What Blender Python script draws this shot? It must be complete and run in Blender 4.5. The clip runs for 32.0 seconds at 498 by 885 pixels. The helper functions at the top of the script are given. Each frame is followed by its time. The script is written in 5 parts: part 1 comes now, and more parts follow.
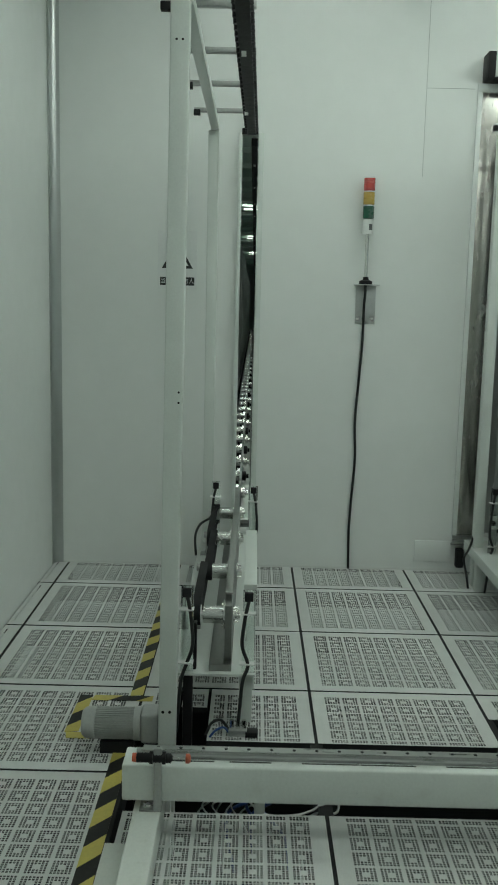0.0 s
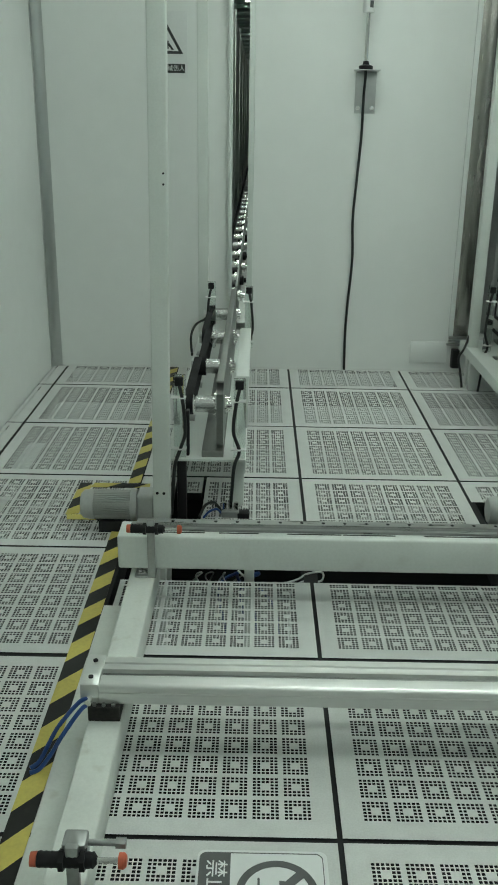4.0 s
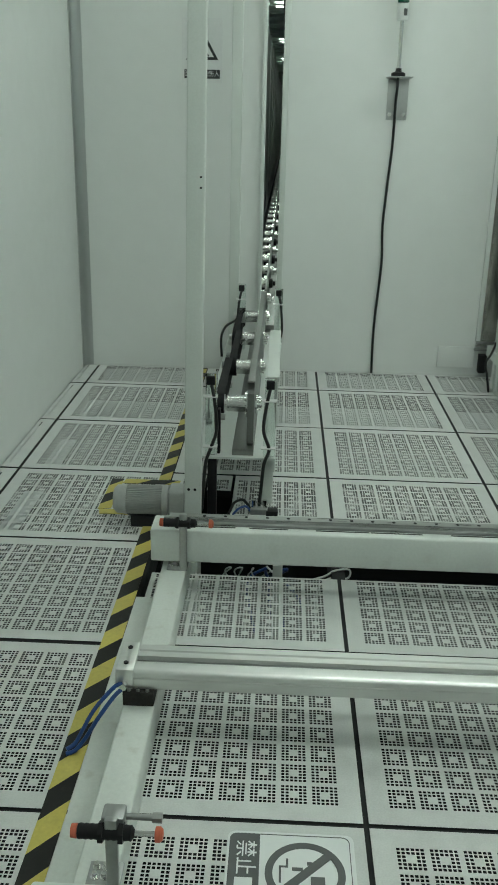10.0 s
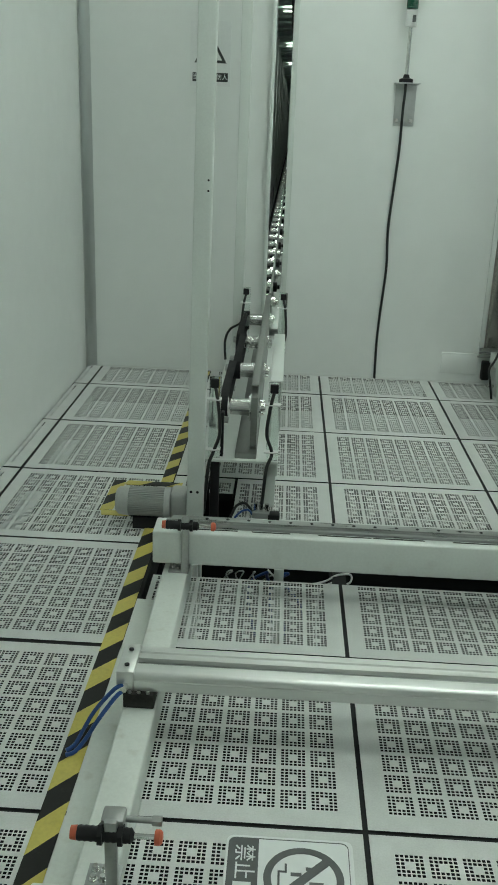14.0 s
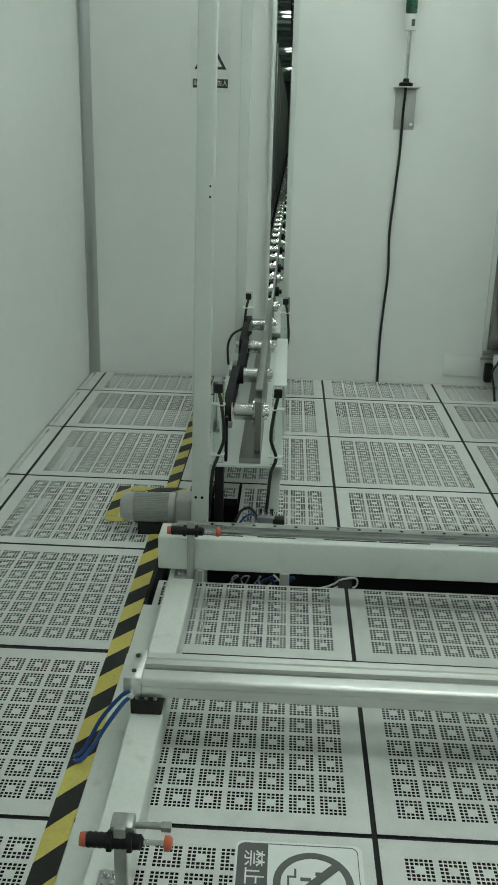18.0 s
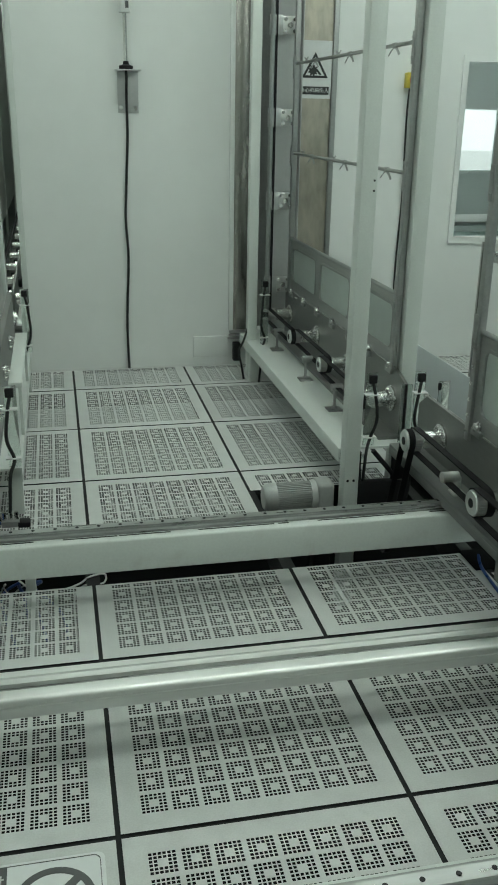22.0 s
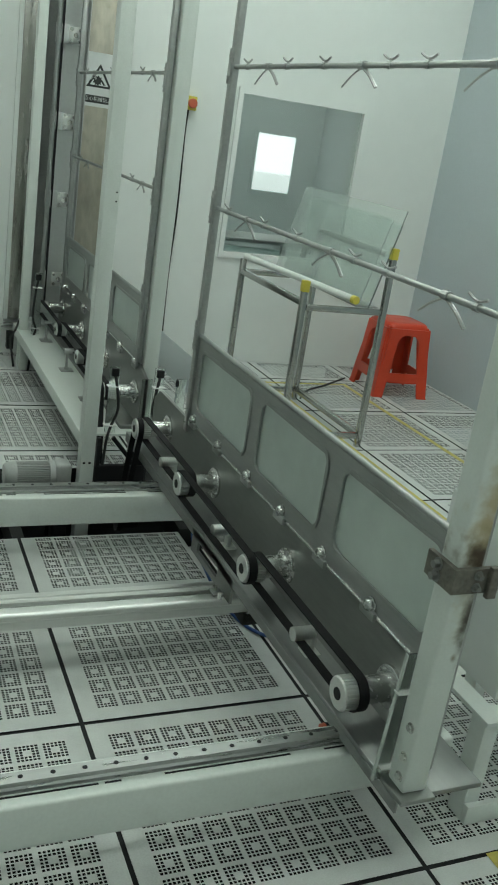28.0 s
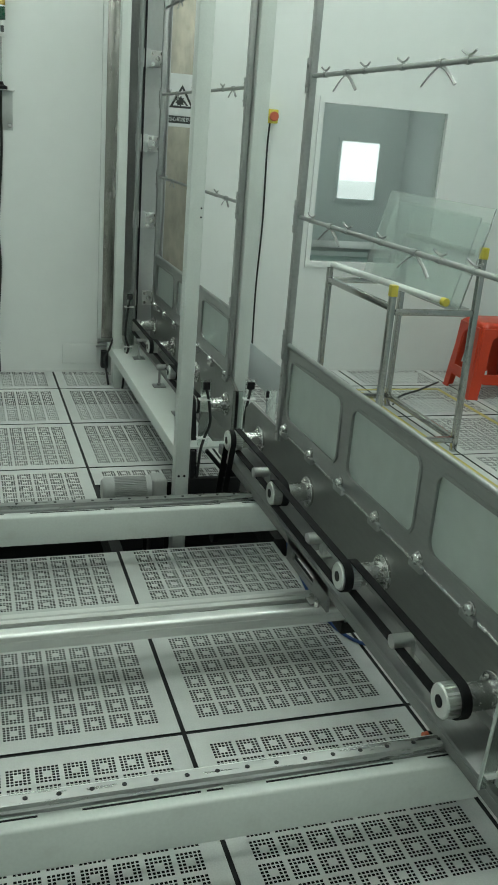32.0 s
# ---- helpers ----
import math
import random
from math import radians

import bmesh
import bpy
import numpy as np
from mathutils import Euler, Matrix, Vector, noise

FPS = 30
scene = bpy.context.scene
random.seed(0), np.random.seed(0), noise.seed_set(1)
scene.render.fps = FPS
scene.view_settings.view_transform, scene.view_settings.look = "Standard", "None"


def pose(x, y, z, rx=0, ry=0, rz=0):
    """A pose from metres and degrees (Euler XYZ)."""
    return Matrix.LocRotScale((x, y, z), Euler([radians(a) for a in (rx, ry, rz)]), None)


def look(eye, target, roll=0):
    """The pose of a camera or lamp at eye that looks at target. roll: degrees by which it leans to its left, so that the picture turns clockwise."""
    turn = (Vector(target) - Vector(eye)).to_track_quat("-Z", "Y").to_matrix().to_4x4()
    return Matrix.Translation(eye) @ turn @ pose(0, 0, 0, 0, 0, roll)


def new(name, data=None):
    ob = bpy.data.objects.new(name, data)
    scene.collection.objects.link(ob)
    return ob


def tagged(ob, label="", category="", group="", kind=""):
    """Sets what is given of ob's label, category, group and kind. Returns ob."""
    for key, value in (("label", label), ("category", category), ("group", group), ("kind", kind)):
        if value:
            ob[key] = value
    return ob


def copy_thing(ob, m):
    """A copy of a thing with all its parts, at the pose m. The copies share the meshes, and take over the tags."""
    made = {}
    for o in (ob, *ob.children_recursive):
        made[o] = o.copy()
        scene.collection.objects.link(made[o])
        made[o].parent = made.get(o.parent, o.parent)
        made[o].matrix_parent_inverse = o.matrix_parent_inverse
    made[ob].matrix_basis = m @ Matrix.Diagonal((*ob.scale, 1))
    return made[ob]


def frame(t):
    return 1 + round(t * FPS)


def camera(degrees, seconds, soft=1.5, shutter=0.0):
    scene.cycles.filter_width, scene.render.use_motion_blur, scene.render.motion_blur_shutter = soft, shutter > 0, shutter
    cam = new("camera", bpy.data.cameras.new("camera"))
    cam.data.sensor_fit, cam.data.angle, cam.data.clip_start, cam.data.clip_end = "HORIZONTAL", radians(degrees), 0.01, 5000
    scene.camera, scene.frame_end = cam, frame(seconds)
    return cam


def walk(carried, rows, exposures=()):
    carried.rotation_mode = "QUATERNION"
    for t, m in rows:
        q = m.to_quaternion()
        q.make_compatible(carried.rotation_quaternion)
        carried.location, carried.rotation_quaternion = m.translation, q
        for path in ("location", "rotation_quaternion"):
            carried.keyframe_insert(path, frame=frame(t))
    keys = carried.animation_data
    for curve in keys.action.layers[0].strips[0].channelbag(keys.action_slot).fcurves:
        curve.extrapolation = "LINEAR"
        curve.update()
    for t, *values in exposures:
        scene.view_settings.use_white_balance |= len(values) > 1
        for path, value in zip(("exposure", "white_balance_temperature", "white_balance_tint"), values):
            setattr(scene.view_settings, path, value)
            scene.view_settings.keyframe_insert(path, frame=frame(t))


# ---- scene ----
cam = camera(31.3, 32.0, 1.7, 0.5)
EXPOSURES = [(0.0, -0.34), (1.0, -0.5), (2.0, -0.52), (3.0, -0.36), (4.0, 0.06), (20.0, 0.06), (22.0, -0.04), (23.0, -0.06), (24.7, 0.04), (28.0, 0.02), (29.3, 0.18), (30.2, 0.2), (30.9, 0.06), (32.0, 0.06)]
PATH = [
    (0, (-0.233, -1.276, 1.387), (-0.238, 0.701, 1.083), 1.33),
    (0.5, (-0.236, -1.395, 1.404), (-0.225, 0.579, 1.091), 1.04),
    (1, (-0.222, -1.413, 1.414), (-0.204, 0.561, 1.094), 0.84),
    (1.5, (-0.221, -1.412, 1.417), (-0.206, 0.562, 1.096), 1.38),
    (2, (-0.211, -1.413, 1.396), (-0.215, 0.566, 1.105), 1.12),
    (2.5, (-0.2, -1.428, 1.376), (-0.243, 0.537, 1.004), 1.52),
    (3, (-0.197, -1.415, 1.367), (-0.295, 0.526, 0.899), 1.32),
    (3.5, (-0.178, -1.37, 1.315), (-0.261, 0.54, 0.726), 0.68),
    (4, (-0.175, -1.326, 1.289), (-0.188, 0.552, 0.6), 0.83),
    (4.5, (-0.18, -1.334, 1.295), (-0.195, 0.541, 0.599), 1.01),
    (6.5, (-0.19, -1.375, 1.284), (-0.219, 0.497, 0.579), 2.7),
    (7, (-0.189, -1.375, 1.286), (-0.213, 0.498, 0.584), 2.6),
    (7.5, (-0.192, -1.378, 1.292), (-0.212, 0.499, 0.604), 3.0),
    (8, (-0.194, -1.382, 1.292), (-0.219, 0.5, 0.616), 3.2),
    (8.5, (-0.198, -1.384, 1.293), (-0.228, 0.498, 0.617), 3.4),
    (9, (-0.197, -1.384, 1.295), (-0.229, 0.495, 0.61), 3.3),
    (9.5, (-0.199, -1.384, 1.291), (-0.235, 0.496, 0.612), 3.2),
    (10, (-0.2, -1.388, 1.292), (-0.263, 0.491, 0.611), 1.3),
    (10.5, (-0.196, -1.384, 1.289), (-0.242, 0.492, 0.597), 1.1),
    (11, (-0.199, -1.384, 1.296), (-0.25, 0.497, 0.618), 1.4),
    (11.5, (-0.205, -1.388, 1.298), (-0.263, 0.494, 0.624), 1.7),
    (12, (-0.207, -1.391, 1.296), (-0.275, 0.491, 0.624), 1.8),
    (12.5, (-0.212, -1.39, 1.291), (-0.28, 0.488, 0.609), 2.3),
    (13, (-0.211, -1.385, 1.289), (-0.274, 0.496, 0.613), 2.3),
    (13.5, (-0.208, -1.386, 1.292), (-0.273, 0.496, 0.617), 2.1),
    (15.5, (-0.213, -1.392, 1.294), (-0.274, 0.49, 0.619), 2.6),
    (16, (-0.212, -1.388, 1.293), (-0.266, 0.494, 0.618), 2.3),
    (16.5, (-0.211, -1.385, 1.288), (-0.264, 0.495, 0.609), 1.9),
    (17, (-0.208, -1.385, 1.298), (-0.245, 0.498, 0.624), 1.4),
    (17.5, (-0.208, -1.388, 1.294), (-0.247, 0.5, 0.634), 1.7),
    (18, (-0.212, -1.39, 1.294), (-0.284, 0.495, 0.629), 1.5),
    (18.5, (-0.202, -1.385, 1.294), (-0.251, 0.496, 0.612), 1.6),
    (19, (-0.165, -1.383, 1.316), (-0.101, 0.493, 0.624), 1.3),
    (19.5, (-0.131, -1.391, 1.312), (0.039, 0.47, 0.601), 1.4),
    (20, (-0.098, -1.386, 1.328), (0.171, 0.468, 0.627), 0.94),
    (20.5, (-0.067, -1.381, 1.332), (0.247, 0.462, 0.623), 0.48),
    (21, (-0.07, -1.381, 1.333), (0.254, 0.463, 0.63), 0.38),
    (21.5, (-0.054, -1.374, 1.326), (0.315, 0.464, 0.63), 0.62),
    (22, (-0.053, -1.368, 1.32), (0.347, 0.464, 0.625), 0.99),
    (22.5, (-0.04, -1.366, 1.319), (0.393, 0.456, 0.615), 0.96),
    (23, (-0.045, -1.357, 1.316), (0.422, 0.46, 0.624), 1.93),
    (23.5, (-0.035, -1.356, 1.311), (0.465, 0.452, 0.619), 2.13),
    (24, (-0.024, -1.361, 1.319), (0.505, 0.435, 0.615), 1.66),
    (24.5, (-0.018, -1.39, 1.349), (0.551, 0.388, 0.633), 1.27),
    (25, (0.014, -1.402, 1.325), (0.652, 0.35, 0.596), 1.04),
    (25.5, (0.037, -1.401, 1.297), (0.775, 0.321, 0.596), 1.57),
    (27.5, (0.09, -1.732, 1.41), (0.87, -0.01, 0.757), 7.1),
    (28, (0.11, -1.739, 1.389), (0.912, -0.027, 0.736), 8.8),
    (28.5, (0.13, -1.75, 1.385), (0.961, -0.065, 0.7), 8.6),
    (29, (0.132, -1.757, 1.406), (0.955, -0.092, 0.664), 7.8),
    (29.5, (0.147, -1.759, 1.393), (0.926, -0.08, 0.635), 6.7),
    (30, (0.141, -1.773, 1.401), (0.842, -0.043, 0.683), 4.8),
    (30.5, (0.126, -1.75, 1.387), (0.75, 0.034, 0.732), 4.6),
    (31, (0.115, -1.753, 1.394), (0.739, 0.03, 0.74), 4.7),
    (31.5, (0.114, -1.757, 1.392), (0.727, 0.029, 0.734), 4.9),
    (32, (0.12, -1.747, 1.383), (0.722, 0.045, 0.731), 4.6),
]
walk(cam, [(t, look(eye, target, roll)) for t, eye, target, roll in PATH], EXPOSURES)

# ---------------------------------------------------------------- light
world = bpy.data.worlds.new("world")
scene.world = world
world.use_nodes = True
world.node_tree.nodes["Background"].inputs[0].default_value = (0.62, 0.68, 0.66, 1)
world.node_tree.nodes["Background"].inputs[1].default_value = 0.02


# ---------------------------------------------------------------- materials
def mat(name, col, rough=0.5, metal=0.0, var=0.06, scale=8.0, bump=0.0, bscale=60.0, stain=0.0, stain_col=(0.1, 0.1, 0.09),
        stretch=(1, 1, 1), rvar=0.08, coat=0.0, rand=0.0):
    m = bpy.data.materials.new(name)
    m.use_nodes = True
    nt = m.node_tree
    n, l = nt.nodes, nt.links
    b = n["Principled BSDF"]
    b.inputs["Metallic"].default_value = metal
    b.inputs["Coat Weight"].default_value = coat
    tc = n.new("ShaderNodeTexCoord")
    mp = n.new("ShaderNodeMapping")
    mp.inputs["Scale"].default_value = stretch
    l.new(tc.outputs["Object"], mp.inputs["Vector"])
    big = n.new("ShaderNodeTexNoise")
    big.inputs["Scale"].default_value = scale
    big.inputs["Detail"].default_value = 4
    l.new(mp.outputs[0], big.inputs["Vector"])
    fine = n.new("ShaderNodeTexNoise")
    fine.inputs["Scale"].default_value = bscale
    fine.inputs["Detail"].default_value = 6
    l.new(mp.outputs[0], fine.inputs["Vector"])
    add = n.new("ShaderNodeMath")
    add.operation = "ADD"
    l.new(big.outputs["Fac"], add.inputs[0])
    l.new(fine.outputs["Fac"], add.inputs[1])
    mr = n.new("ShaderNodeMapRange")
    mr.inputs["From Min"].default_value, mr.inputs["From Max"].default_value = 0.7, 1.3
    mr.inputs["To Min"].default_value, mr.inputs["To Max"].default_value = 1 - var, 1 + var
    l.new(add.outputs[0], mr.inputs["Value"])
    src = mr.outputs[0]
    if rand:
        oi = n.new("ShaderNodeObjectInfo")
        ra = n.new("ShaderNodeMapRange")
        ra.inputs["To Min"].default_value, ra.inputs["To Max"].default_value = 1 - rand, 1 + rand
        l.new(oi.outputs["Random"], ra.inputs["Value"])
        mu = n.new("ShaderNodeMath")
        mu.operation = "MULTIPLY"
        l.new(src, mu.inputs[0])
        l.new(ra.outputs[0], mu.inputs[1])
        src = mu.outputs[0]
    mix = n.new("ShaderNodeMix")
    mix.data_type, mix.blend_type = "RGBA", "MULTIPLY"
    mix.inputs["Factor"].default_value = 1
    mix.inputs["A"].default_value = (*col, 1)
    l.new(src, mix.inputs["B"])
    out = mix.outputs["Result"]
    if stain:
        st = n.new("ShaderNodeTexNoise")
        st.inputs["Scale"].default_value = scale * 2.7
        st.inputs["Detail"].default_value = 8
        l.new(tc.outputs["Object"], st.inputs["Vector"])
        sr = n.new("ShaderNodeMapRange")
        sr.inputs["From Min"].default_value, sr.inputs["From Max"].default_value = 0.58, 0.75
        sr.inputs["To Max"].default_value = stain
        l.new(st.outputs["Fac"], sr.inputs["Value"])
        mx = n.new("ShaderNodeMix")
        mx.data_type = "RGBA"
        l.new(sr.outputs[0], mx.inputs["Factor"])
        l.new(out, mx.inputs["A"])
        mx.inputs["B"].default_value = (*stain_col, 1)
        out = mx.outputs["Result"]
    l.new(out, b.inputs["Base Color"])
    rr = n.new("ShaderNodeMapRange")
    rr.inputs["From Min"].default_value, rr.inputs["From Max"].default_value = 0.7, 1.3
    rr.inputs["To Min"].default_value, rr.inputs["To Max"].default_value = max(0.02, rough - rvar), rough + rvar
    l.new(add.outputs[0], rr.inputs["Value"])
    l.new(rr.outputs[0], b.inputs["Roughness"])
    if bump:
        bp = n.new("ShaderNodeBump")
        bp.inputs["Strength"].default_value = bump
        bp.inputs["Distance"].default_value = 0.001
        l.new(fine.outputs["Fac"], bp.inputs["Height"])
        l.new(bp.outputs[0], b.inputs["Normal"])
    return m


def glow(name, col, strength):
    m = bpy.data.materials.new(name)
    m.use_nodes = True
    b = m.node_tree.nodes["Principled BSDF"]
    b.inputs["Base Color"].default_value = (*col, 1)
    b.inputs["Emission Color"].default_value = (*col, 1)
    b.inputs["Emission Strength"].default_value = strength
    return m


def glassy(name, col, rough=0.02, ior=1.45):
    m = bpy.data.materials.new(name)
    m.use_nodes = True
    b = m.node_tree.nodes["Principled BSDF"]
    b.inputs["Base Color"].default_value = (*col, 1)
    b.inputs["Roughness"].default_value = rough
    b.inputs["IOR"].default_value = ior
    b.inputs["Transmission Weight"].default_value = 1
    return m


M_WALL = mat("enamel wall panel", (0.79, 0.815, 0.795), 0.25, 0, 0.015, 0.9, 0, 12, rvar=0.01)
M_SEAM = mat("grey joint sealant", (0.42, 0.44, 0.43), 0.6, 0, 0.1, 9, 0, 60)
M_TRIM = mat("satin trim aluminium", (0.52, 0.54, 0.53), 0.3, 0.85, 0.02, 1, 0, 8, rvar=0.01)
M_COL = mat("pale satin steel", (0.56, 0.575, 0.565), 0.4, 0.55, 0.05, 4, 0.05, 60)
M_WALL_BLUE = mat("blue grey wall panel", (0.50, 0.56, 0.585), 0.4, 0, 0.03, 1.5, 0.05, 90)
M_CEIL = mat("ceiling panel", (0.78, 0.79, 0.78), 0.55, 0, 0.03, 2, 0.05, 80)
M_TILE = mat("perforated tile coating", (0.575, 0.59, 0.572), 0.42, 0, 0.09, 14, 0.15, 260, 0.10, (0.33, 0.33, 0.31), rand=0.05)
M_SHEET = mat("pale plastic sheet", (0.62, 0.67, 0.685), 0.4, 0, 0.03, 1.5, 0.05, 90)
# near-black colour stands in for the deep shade below the floor
M_VOID = mat("near-black void", (0.009, 0.010, 0.010), 0.95, 0, 0.2, 5, 0.3, 40)
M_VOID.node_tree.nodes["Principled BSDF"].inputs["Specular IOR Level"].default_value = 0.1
M_GASKET = mat("black gasket rubber", (0.018, 0.019, 0.019), 0.7, 0, 0.2, 20, 0.2, 100)
M_PAINT = mat("white machine paint", (0.66, 0.70, 0.665), 0.36, 0, 0.04, 7, 0.12, 160, 0.05, (0.42, 0.42, 0.38), rvar=0.07)
M_STEEL = mat("brushed stainless", (0.42, 0.43, 0.42), 0.38, 1, 0.10, 9, 0.25, 90, stretch=(1, 0.12, 1))
M_PLATE = mat("dull steel plate", (0.30, 0.31, 0.295), 0.45, 1, 0.12, 5, 0.25, 70, 0.18, (0.2, 0.2, 0.18), stretch=(1, 0.2, 1))
M_CHANNEL = mat("dull channel steel", (0.33, 0.34, 0.33), 0.46, 1, 0.10, 6, 0.25, 80, 0.1, (0.14, 0.14, 0.13), stretch=(1, 0.15, 1))
M_CHROME = mat("polished shaft steel", (0.75, 0.75, 0.73), 0.16, 1, 0.04, 20, 0, 80, rvar=0.03)
M_ALU = mat("anodised aluminium", (0.74, 0.75, 0.73), 0.36, 1, 0.05, 6, 0.12, 120, stretch=(0.1, 1, 1), rvar=0.05)
M_RAIL = mat("ground rail steel", (0.38, 0.39, 0.38), 0.3, 1, 0.10, 8, 0.15, 90, stretch=(0.1, 1, 1))
M_JAMB = mat("satin stainless jamb", (0.46, 0.45, 0.42), 0.24, 1, 0.12, 3, 0.1, 60, 0.15, (0.3, 0.28, 0.24), stretch=(1, 1, 0.25))
# stainless with uneven brown mottling in its colour
M_MOTTLED = mat("mottled brown stainless", (0.45, 0.42, 0.355), 0.42, 0.85, 0.24, 5.5, 0.3, 30, 0.35, (0.33, 0.28, 0.2), stretch=(1, 1, 0.35))
M_BELT = mat("black belt rubber", (0.010, 0.010, 0.011), 0.7, 0, 0.2, 15, 0.3, 150)
M_BELT.node_tree.nodes["Principled BSDF"].inputs["Specular IOR Level"].default_value = 0.25
M_BLACK = mat("black plastic", (0.014, 0.014, 0.015), 0.5, 0, 0.15, 20, 0.1, 120)
M_CABLE = mat("black cable sheath", (0.016, 0.018, 0.017), 0.45, 0, 0.1, 20, 0.1, 120)
M_MOTOR = mat("grey motor enamel", (0.40, 0.415, 0.40), 0.42, 0.1, 0.08, 12, 0.15, 130, 0.08)
M_YELLOW = mat("yellow tape", (0.52, 0.44, 0.10), 0.45, 0, 0.10, 14, 0.1, 120, 0.22, (0.25, 0.22, 0.08))
M_TAPEBLACK = mat("black tape", (0.016, 0.016, 0.015), 0.45, 0, 0.15, 14, 0.1, 120, 0.1, (0.12, 0.12, 0.11))
M_YCAP = mat("yellow plastic", (0.62, 0.52, 0.07), 0.4, 0, 0.06, 20, 0.05, 100)
M_RED = mat("red plastic", (0.62, 0.055, 0.02), 0.35, 0, 0.06, 8, 0.08, 120, rvar=0.05)
M_ORANGE = mat("orange rubber", (0.55, 0.12, 0.06), 0.5, 0, 0.08, 20, 0.05, 100)
M_LRED = mat("red lamp lens", (0.45, 0.04, 0.03), 0.25, 0, 0.04, 20)
M_LYEL = mat("amber lamp lens", (0.50, 0.34, 0.07), 0.25, 0, 0.04, 20)
M_LGRN = mat("green lamp lens", (0.012, 0.09, 0.05), 0.25, 0, 0.04, 20)
M_WHITE = mat("white plastic", (0.76, 0.78, 0.76), 0.4, 0, 0.04, 12)
M_INK = mat("black print", (0.03, 0.032, 0.032), 0.5, 0, 0.1, 20)
M_GREYINK = mat("dark grey print", (0.09, 0.095, 0.095), 0.5, 0, 0.12, 20)
M_PAPER = mat("white sticker", (0.72, 0.74, 0.73), 0.4, 0, 0.03, 10)
M_BLUE = mat("blue air hose", (0.016, 0.060, 0.22), 0.35, 0, 0.08, 20)
M_GREASY = mat("greasy blackened steel", (0.022, 0.021, 0.019), 0.55, 0, 0.4, 30, 0.4, 150)
for m in (M_BLACK, M_TAPEBLACK, M_GASKET, M_GREASY):
    m.node_tree.nodes["Principled BSDF"].inputs["Specular IOR Level"].default_value = 0.22
M_STRIP = mat("cloudy plastic strip", (0.50, 0.54, 0.51), 0.3, 0, 0.05, 10, 0, 60)


def scorched(name, spots):
    """White machine paint with soft scorch marks: spots of (centre, reach, colour, strength) in the part's own metres."""
    m = mat(name, (0.66, 0.70, 0.665), 0.36, 0, 0.04, 7, 0.12, 160, 0.05, (0.42, 0.42, 0.38), rvar=0.07)
    n, l = m.node_tree.nodes, m.node_tree.links
    b = n["Principled BSDF"]
    src = b.inputs["Base Color"].links[0].from_socket
    tc = n.new("ShaderNodeTexCoord")
    ns = n.new("ShaderNodeTexNoise")
    ns.inputs["Scale"].default_value, ns.inputs["Detail"].default_value = 32, 6
    l.new(tc.outputs["Object"], ns.inputs["Vector"])
    for c, reach, col, k in spots:
        sub = n.new("ShaderNodeVectorMath")
        sub.operation = "SUBTRACT"
        l.new(tc.outputs["Object"], sub.inputs[0])
        sub.inputs[1].default_value = c
        div = n.new("ShaderNodeVectorMath")
        div.operation = "DIVIDE"
        l.new(sub.outputs[0], div.inputs[0])
        div.inputs[1].default_value = reach
        ln = n.new("ShaderNodeVectorMath")
        ln.operation = "LENGTH"
        l.new(div.outputs[0], ln.inputs[0])
        ad = n.new("ShaderNodeMath")
        ad.operation = "MULTIPLY_ADD"
        l.new(ns.outputs["Fac"], ad.inputs[0])
        ad.inputs[1].default_value = 1.3
        l.new(ln.outputs["Value"], ad.inputs[2])
        mr = n.new("ShaderNodeMapRange")
        mr.interpolation_type = "SMOOTHSTEP"
        mr.inputs["From Min"].default_value, mr.inputs["From Max"].default_value = 0.75, 1.65
        mr.inputs["To Min"].default_value, mr.inputs["To Max"].default_value = k, 0
        l.new(ad.outputs[0], mr.inputs["Value"])
        mx = n.new("ShaderNodeMix")
        mx.data_type = "RGBA"
        l.new(mr.outputs[0], mx.inputs["Factor"])
        l.new(src, mx.inputs["A"])
        mx.inputs["B"].default_value = (*col, 1)
        src = mx.outputs["Result"]
    l.new(src, b.inputs["Base Color"])
    return m


M_BURNT_PAINT = scorched("scorched white paint", [((-0.050, -0.845, 0.56), (0.048, 0.15, 0.22), (0.44, 0.36, 0.20), 0.95), ((-0.050, -0.845, 0.525), (0.062, 0.15, 0.075), (0.055, 0.036, 0.02), 1.0),
                                                  ((-0.036, -0.845, 0.42), (0.034, 0.15, 0.115), (0.035, 0.026, 0.018), 1.0), ((-0.055, -0.86, 0.335), (0.010, 0.15, 0.014), (0.2, 0.15, 0.09), 0.8)])
M_RUST = mat("scorched steel", (0.19, 0.18, 0.155), 0.55, 0.7, 0.35, 20, 0.4, 120, 0.5, (0.08, 0.06, 0.045))
M_SCUFF = mat("scuffed white paint", (0.64, 0.67, 0.63), 0.42, 0, 0.06, 9, 0.15, 140, 0.38, (0.40, 0.38, 0.31))
M_CORRFLOOR = mat("dark resin floor", (0.10, 0.11, 0.105), 0.45, 0, 0.1, 2, 0.1, 60)
M_CORR = mat("corridor wall", (0.66, 0.75, 0.70), 0.6, 0, 0.06, 1.2, 0, 20)
M_CLEAR = glassy("clear acrylic", (0.86, 0.92, 0.89), 0.08)
M_GLASS = glassy("float glass", (0.90, 0.96, 0.935), 0.02, 1.18)
M_GLASS.node_tree.nodes["Principled BSDF"].inputs["Transmission Weight"].default_value = 0.84
M_SMOKED = glassy("smoked acrylic", (0.55, 0.60, 0.57), 0.22)
M_PANE = glassy("window pane", (0.86, 0.91, 0.90), 0.03, 1.4)
M_LIGHT = glow("light panel", (0.885, 1.0, 0.915), 10.5)
